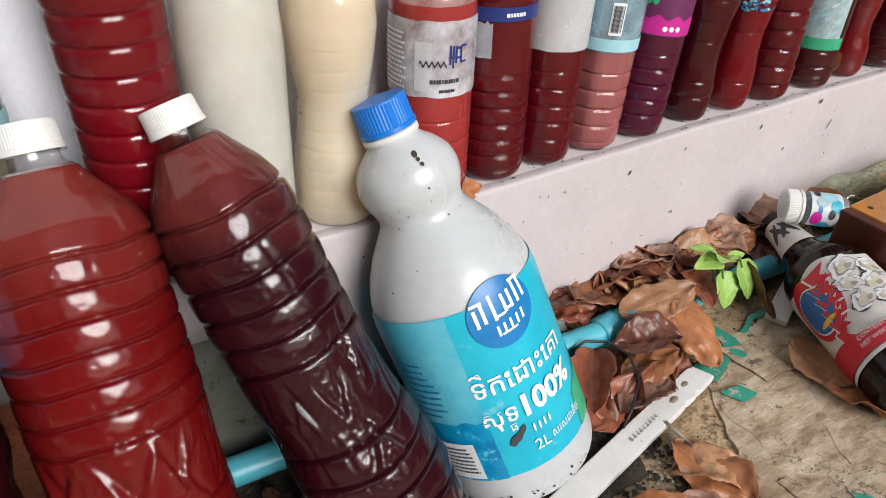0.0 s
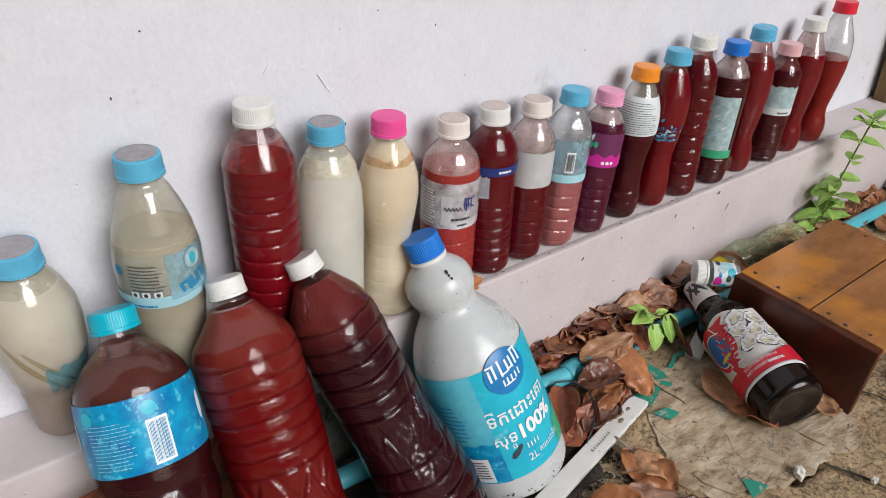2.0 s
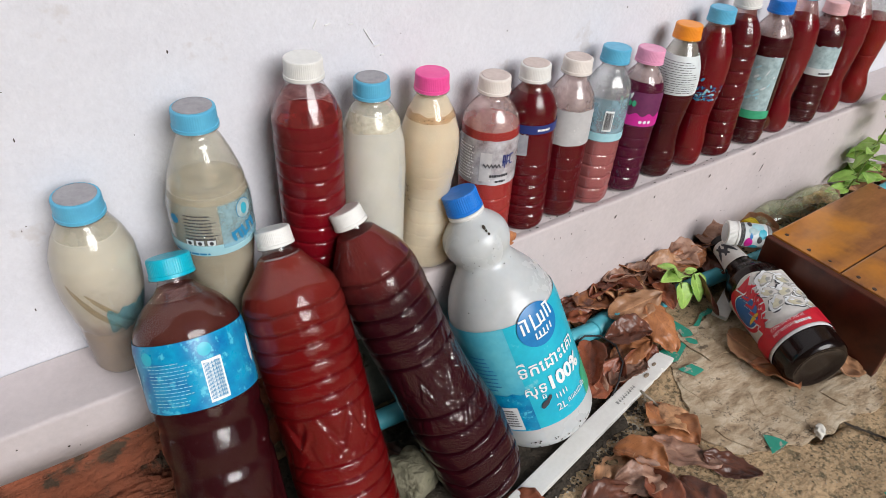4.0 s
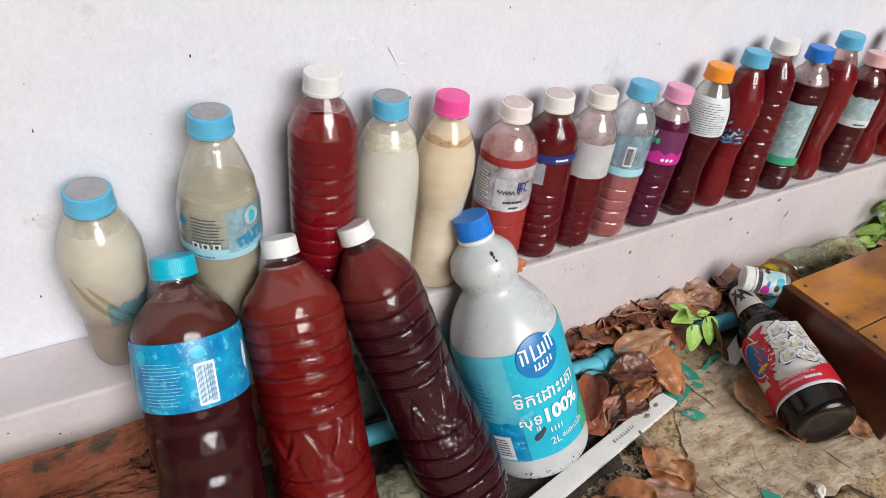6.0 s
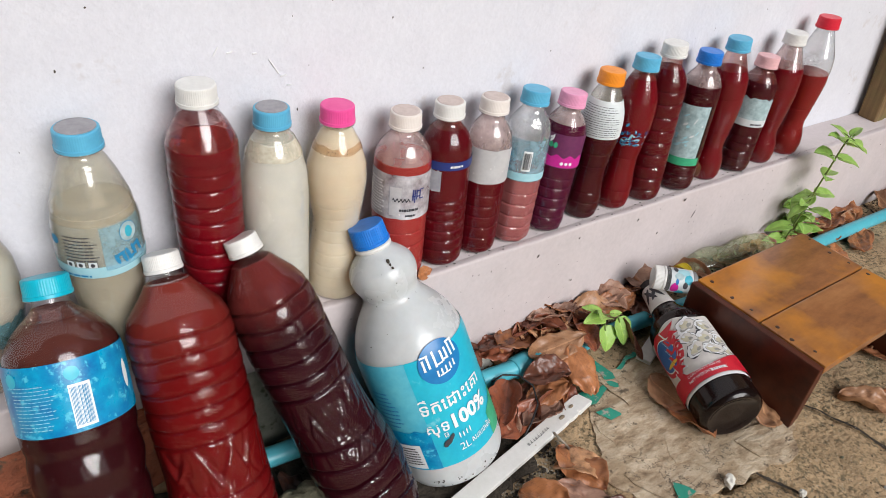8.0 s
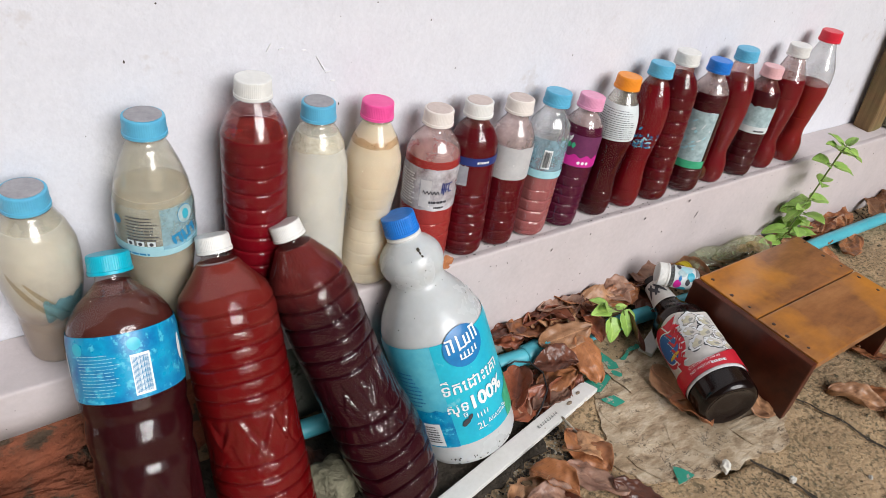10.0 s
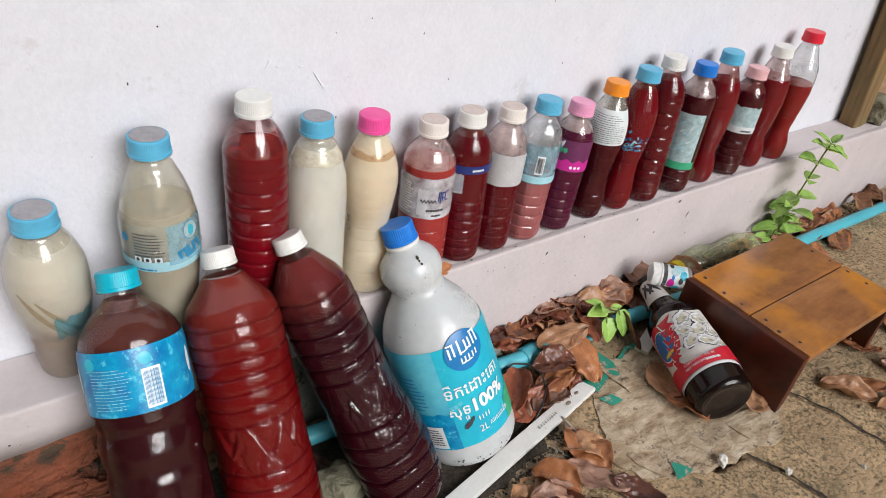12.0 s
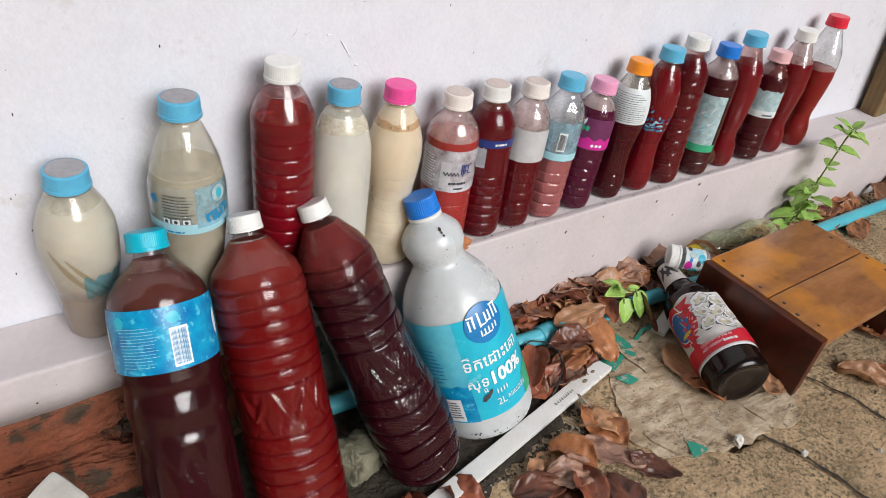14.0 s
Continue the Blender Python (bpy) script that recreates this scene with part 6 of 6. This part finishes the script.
# ---- post, step behind it, stones ----
POST = wood("old_post_wood", (0.30, 0.19, 0.075), (0.20, 0.12, 0.05), (0.06, 0.04, 0.02), 0.75, "z", (0.16, 0.15, 0.05))
post = part("door_post", bevelled_box(-0.022, 0.022, -0.016, 0.016, 0, 2.2, 0.004, 3), POST, matrix=pose(1.118, -0.010, LEDGE_Z - 0.002, 0, -11, 0))
tagged(post, "weathered brown wooden post leaning on the wall, standing on the ledge", "post")
panel = part("door_1", bevelled_box(1.135, 2.4, WALL_Y - 0.010, WALL_Y - 0.001, LEDGE_Z + 0.004, 2.1, 0.001), wood("tan_wood", (0.42, 0.27, 0.17), (0.36, 0.22, 0.13), (0.24, 0.14, 0.08), 0.6, "x"))
tagged(panel, "plain tan wooden door panel behind the post", "door", kind="structure")


def stone(name, m, size, seed, material, label, category, rough=0.25, group=""):
    bm = bmesh.new()
    bmesh.ops.create_icosphere(bm, subdivisions=6 if size[0] > 0.05 else 4, radius=1)
    for v in bm.verts:
        p = v.co.normalized()
        q = Vector([math.copysign(abs(c) ** 0.55, c) for c in p])
        q *= 1 + rough * noise.noise(q * 1.6 + Vector((seed, 0, 0))) + 0.4 * rough * noise.noise(q * 5 + Vector((0, seed, 0))) + 0.3 * rough * noise.noise(q * 14) + 0.16 * rough * noise.noise(q * 34)
        v.co = (q.x * size[0], q.y * size[1], q.z * size[2])
    ob = part(name, bm, material, smooth=True, matrix=m)
    return tagged(ob, label, category, group)


LATERITE = mat("laterite", (0.33, 0.095, 0.045), (0.15, 0.060, 0.034), scale=26, rough=0.9, fine=160, bumps=1.0, dist=0.003, dirt=(0.075, 0.048, 0.030), dirt_scale=24, dirt_at=0.57)
GREYSTONE = mat("mossy_stone", (0.24, 0.22, 0.15), (0.13, 0.13, 0.08), scale=40, rough=0.9, fine=160, bumps=0.8, dist=0.002)
LIGHTSTONE = mat("pale_stone", (0.48, 0.46, 0.42), (0.36, 0.34, 0.30), scale=30, rough=0.85, fine=160, bumps=0.6, dist=0.002)
stone("brick", pose(-0.335, -0.018, 0.088, 0, 0, 3), (0.125, 0.030, 0.034), 3, LATERITE, "rough red laterite block under the ledge", "stone", 0.22, "foundation stones")
stone("brick", pose(-0.330, -0.034, 0.022, 0, 2, -4), (0.135, 0.034, 0.034), 8, LATERITE, "rough red laterite block on the ground under the ledge", "stone", 0.26, "foundation stones")
stone("brick", pose(-0.155, -0.016, 0.050, 0, 0, 6), (0.060, 0.028, 0.062), 15, LATERITE, "dark laterite block behind the leaning bottles", "stone", 0.22, "foundation stones")
stone("stone", pose(-0.045, -0.150, 0.014, 0, 0, 20), (0.020, 0.024, 0.022), 21, GREYSTONE, "mossy grey stone between the leaning bottles", "stone")
stone("stone", pose(1.172, -0.018, LEDGE_Z + 0.026, 0, 0, 10), (0.026, 0.024, 0.028), 27, GREYSTONE, "grey stone block beside the post on the ledge", "stone")
bm = bevelled_box(-0.026, 0.026, -0.017, 0.017, -0.132, 0.045, 0.003, 2)
bmesh.ops.subdivide_edges(bm, edges=bm.edges[:], cuts=3, use_grid_fill=True)
for v in bm.verts:
    v.co += Vector((noise.noise(v.co * 60), noise.noise(v.co * 60 + Vector((5, 0, 0))), noise.noise(v.co * 60 + Vector((0, 5, 0))))) * 0.0022
tagged(part("broken_block", bm, LIGHTSTONE, matrix=pose(-0.3135, -0.175, 0.127, 16, -14, 32)), "pale grey broken block at the wall foot", "stone")
stone("mortar_lump", pose(0.262, -0.058, 0.020, 0, 0, 5), (0.050, 0.014, 0.014), 41, LIGHTSTONE, "lump of grey mortar at the ledge foot", "stone", 0.35)
rnd = random.Random(5)
for k in range(46):
    x, y = rnd.uniform(-0.1, 0.8), rnd.uniform(-0.5, -0.12)
    s = rnd.choice((0.0012, 0.0016, 0.002, 0.0035))
    if 0.5 < x < 0.78 and y > -0.33:
        continue
    bm = bmesh.new()
    bmesh.ops.create_icosphere(bm, subdivisions=1, radius=s)
    for v in bm.verts:
        v.co *= 1 + 0.4 * noise.noise(v.co * 500 + Vector((k, 0, 0)))
    in_board = 0.28 < x < 0.5 and -0.33 < y < -0.16
    ob = part("pebble", bm, LIGHTSTONE if k % 3 == 0 else GREYSTONE, matrix=pose(x, y, ground_z(x, y) + (0.009 if in_board else 0.001)))
    tagged(ob, "tiny loose stone chip on the ground", "pebble", "stone chips")
for x, y, s in ((0.366, -0.335, 0.006), (0.43, -0.385, 0.004), (0.060, -0.290, 0.004)):
    stone("plaster_crumb", pose(x, y, ground_z(x, y) + (0.008 if y > -0.34 else 0.003), 0, 0, 30), (s, s * 0.8, s * 0.7), x * 90, mat("white_plaster", (0.72, 0.69, 0.62), rough=0.9), "white crumb of plaster on the ground", "crumb", 0.5, "plaster crumbs")

WIRE = mat("black_wire", (0.02, 0.02, 0.022), rough=0.4)
tube("cable", [(0.208, -0.108, 0.030), (0.222, -0.110, 0.036), (0.240, -0.118, 0.034), (0.246, -0.138, 0.032), (0.236, -0.160, 0.028), (0.215, -0.175, 0.022), (0.200, -0.182, 0.016)], 0.0011, WIRE, "thin black cable looped over the pipe", "cable", 8)
tube("twig", [(0.236, -0.192, 0.012), (0.238, -0.205, 0.010), (0.240, -0.225, 0.008), (0.228, -0.250, 0.007)], 0.0016, mat("pale_twig", (0.45, 0.38, 0.3), rough=0.8), "pale thin twig on the ground", "twig", 8)


def wall_marks():
    """Paint specks and small chips on the wall and the ledge face."""
    dark = mat("speck_dirt", (0.09, 0.075, 0.065), (0.05, 0.04, 0.035), rough=0.9)
    rnd = random.Random(31)
    verts, faces = [], []
    for k in range(330):
        on_wall = k < 190
        x = rnd.uniform(-0.6, 1.1)
        z = rnd.uniform(0.2, 0.9) if on_wall else rnd.uniform(0.02, 0.16)
        y = WALL_Y - 0.0004 if on_wall else EDGE_Y - 0.0022
        if not on_wall and x < -0.12:
            z = rnd.uniform(0.13, 0.16)
        s = rnd.choice((0.0004, 0.0005, 0.0006, 0.0008))
        w, h = s * rnd.uniform(0.6, 1.4), s * rnd.uniform(0.6, 2.2)
        b = len(verts)
        for i in range(7):
            a = 2 * math.pi * i / 7
            verts.append((x + w * math.cos(a), y, z + h * math.sin(a)))
        faces.append(tuple(b + i for i in range(7)))
    for k in range(170):
        # crumbs and drips round the bottles' feet
        x, y = rnd.uniform(0.09, 0.86), EDGE_Y + 0.002 + 0.022 * rnd.random() ** 1.3
        s = rnd.choice((0.0004, 0.0006, 0.0009, 0.0014))
        b = len(verts)
        for i in range(7):
            a = 2 * math.pi * i / 7
            verts.append((x + s * rnd.uniform(0.8, 1.6) * math.cos(a), y + s * 0.7 * math.sin(a), LEDGE_Z + 0.0014))
        faces.append(tuple(b + i for i in range(7)))
    ob = mesh_ob("wall_specks", verts, faces, dark, smooth=False)
    tagged(ob, "dark dirt specks on the painted wall and ledge", "specks", kind="stuff")
    for x, z, length, turn in ((-0.041, 0.409, 0.008, 60), (-0.030, 0.407, 0.005, 10), (-0.009, 0.404, 0.004, 0), (0.007, 0.391, 0.016, -58), (0.015, 0.382, 0.006, 8), (0.020, 0.373, 0.004, 0)):
        bm = bevelled_box(-length / 2, length / 2, -0.0008, 0.0004, -0.0005, 0.0005, 0.0002, 1)
        tagged(part("paint_chip", bm, mat("bright_white_paint", (0.82, 0.82, 0.83), rough=0.6), matrix=pose(x, WALL_Y - 0.0004, z, 0, -turn, 0)), "raised white sliver of paint on the wall", "paint", "paint slivers")
    for x, z, w, h in ((0.591, 0.127, 0.0010, 0.010), (0.560, 0.158, 0.003, 0.004), (0.30, 0.145, 0.0014, 0.004), (0.47, 0.150, 0.0014, 0.004), (0.365, 0.152, 0.001, 0.003), (0.52, 0.115, 0.0012, 0.003)):
        v, f = lathe([0, 0.0006], [1.0, 0.7], 10, False, True)
        ob = mesh_ob("dirt_streak", [(x + a * w * 0.55 + b * h * 0.25, EDGE_Y - 0.0016 - c, z + b * h * 0.6) for a, b, c in v], f, dark)
        tagged(ob, "small dark dirt streak on the ledge face", "stain", "ledge stains")


wall_marks()


def specks_on_bottles():
    """Soil crumbs stuck to the white bottle and the cream one."""
    soil = mat("stuck_soil", (0.03, 0.024, 0.02), (0.06, 0.045, 0.03), rough=0.9)
    rnd = random.Random(17)
    for k, spots in ((24, [(rnd.uniform(-60, 70), rnd.uniform(0.125, 0.235), rnd.choice((0.0003, 0.0004, 0.0006))) for _ in range(13)] + [(rnd.uniform(-40, 80), rnd.uniform(-0.002, 0.012), rnd.uniform(0.0004, 0.0011)) for _ in range(30)] + [(14, 0.242, 0.0016), (14, 0.239, 0.0014), (15, 0.236, 0.0012)]),
                     (5, [(-52 + rnd.uniform(-9, 9), 0.075 + 0.03 * rnd.random(), rnd.choice((0.0003, 0.0005, 0.0008))) for _ in range(26)] + [(rnd.uniform(-60, 50), 0.158 + 0.004 * rnd.random(), 0.0005) for _ in range(8)])):
        ob, pr = B[k]
        verts, faces = [], []
        for th, z, s in spots:
            v, f = round_on(pr, th, z, s * 2, s * rnd.uniform(1.4, 3), 0.0009, 7, rnd.uniform(0, 3))
            b = len(verts)
            verts += v
            faces += [tuple(i + b for i in q) for q in f]
        tagged(mesh_ob("soil_crumbs", verts, faces, soil, ob, smooth=False), kind="stuff")


specks_on_bottles()
for ob in bpy.data.objects:
    if ob.name.split(".")[0] in ("barcode_line", "small_print", "printed_stroke", "faded_print"):
        ob["kind"] = "stuff"


def crumbs():
    """Dark soil crumbs round the bottles' feet and along the ledge, and fine litter on the concrete."""
    rnd = random.Random(91)
    oct_v = [(1, 0, 0), (-1, 0, 0), (0, 1, 0), (0, -1, 0), (0, 0, 1), (0, 0, -1)]
    oct_f = [(0, 2, 4), (2, 1, 4), (1, 3, 4), (3, 0, 4), (2, 0, 5), (1, 2, 5), (3, 1, 5), (0, 3, 5)]

    def heap(name, count, where, size, material, label, lift=0.0):
        verts, faces = [], []
        for _ in range(count):
            x, y = where()
            r = rnd.uniform(*size)
            z = ground_z(x, y) + r * 0.3 + lift
            b = len(verts)
            for q in oct_v:
                verts.append((x + r * q[0] * rnd.uniform(0.6, 1.3), y + r * q[1] * rnd.uniform(0.6, 1.3), z + r * q[2] * rnd.uniform(0.4, 0.9)))
            faces.extend(tuple(b + i for i in f) for f in oct_f)
        tagged(mesh_ob(name, verts, faces, material, smooth=False), label, "soil", kind="stuff")

    soil = mat("dark_soil", (0.055, 0.042, 0.030), (0.028, 0.022, 0.016), scale=120, rough=0.95)
    grit = mat("pale_grit", (0.42, 0.38, 0.31), (0.25, 0.21, 0.16), scale=160, rough=0.9)
    heap("soil_crumbs", 2600, lambda: (rnd.uniform(-0.16, 0.23), -0.06 - 0.18 * rnd.random() ** 0.9), (0.001, 0.0040), soil, "dark crumbly soil round the leaning bottles")
    heap("soil_crumbs", 900, lambda: (rnd.uniform(0.2, 1.2), -0.054 - 0.05 * rnd.random() ** 1.5), (0.001, 0.003), soil, "dark crumbly soil along the ledge foot")
    # soil packed in the cracks of the concrete
    verts, faces = [], []
    for line in CRACKS:
        for (x0, y0), (x1, y1) in zip(line, line[1:]):
            n = max(2, int(math.hypot(x1 - x0, y1 - y0) / 0.004))
            base = len(verts)
            for k in range(n + 1):
                x, y = x0 + (x1 - x0) * k / n, y0 + (y1 - y0) * k / n
                x -= 0.006 * noise.noise(Vector((x * 30, y * 30, 5)))
                w = 0.0022 + 0.0016 * noise.noise(Vector((x * 120, y * 120, 8)))
                for dx in (-w, 0.0, w):
                    verts.append((x + dx, y, ground_z(x, y) - 0.0022 + 0.0012 * noise.noise(Vector((x * 300, y * 300, dx * 900)))))
            for k in range(n):
                q = base + k * 3
                faces += [(q, q + 1, q + 4, q + 3), (q + 1, q + 2, q + 5, q + 4)]
    tagged(mesh_ob("crack_soil", verts, faces, soil, smooth=False), "dark soil packed in the concrete cracks", "soil", kind="stuff")
    heap("grit", 500, lambda: (rnd.uniform(0.05, 0.25), rnd.gauss(-0.215, 0.016)), (0.0007, 0.0020), grit, "pale grit beside the white strip")
    heap("grit", 1100, lambda: (rnd.uniform(0.0, 1.0), rnd.uniform(-0.6, -0.12)), (0.0004, 0.0011), grit, "fine pale grit scattered on the concrete")
    heap("soil_crumbs", 1200, lambda: (rnd.uniform(0.0, 1.0), rnd.uniform(-0.6, -0.12)), (0.0004, 0.0014), soil, "fine dark crumbs scattered on the concrete")


crumbs()


stem2 = [(0.848, -0.072, 0.008), (0.840, -0.080, 0.045), (0.832, -0.088, 0.085), (0.828, -0.092, 0.110)]
rnd = random.Random(44)
blades2 = []
for h, n, ln in ((0.030, 2, 0.038), (0.060, 3, 0.040), (0.085, 2, 0.038), (0.108, 3, 0.034)):
    zs = [p[2] for p in stem2]
    q = (float(np.interp(h, zs, [p[0] for p in stem2])), float(np.interp(h, zs, [p[1] for p in stem2])), h)
    for k in range(n):
        a = rnd.uniform(0, 6.3)
        blades2.append((q, (math.cos(a), math.sin(a) - 0.3, rnd.uniform(-0.6, 0.3)), ln * rnd.uniform(0.8, 1.2), ln * 0.6, rnd.uniform(-30, 30)))
plant("weed", "short bushy green weed at the wall foot", stem2, blades2, 0.0013)
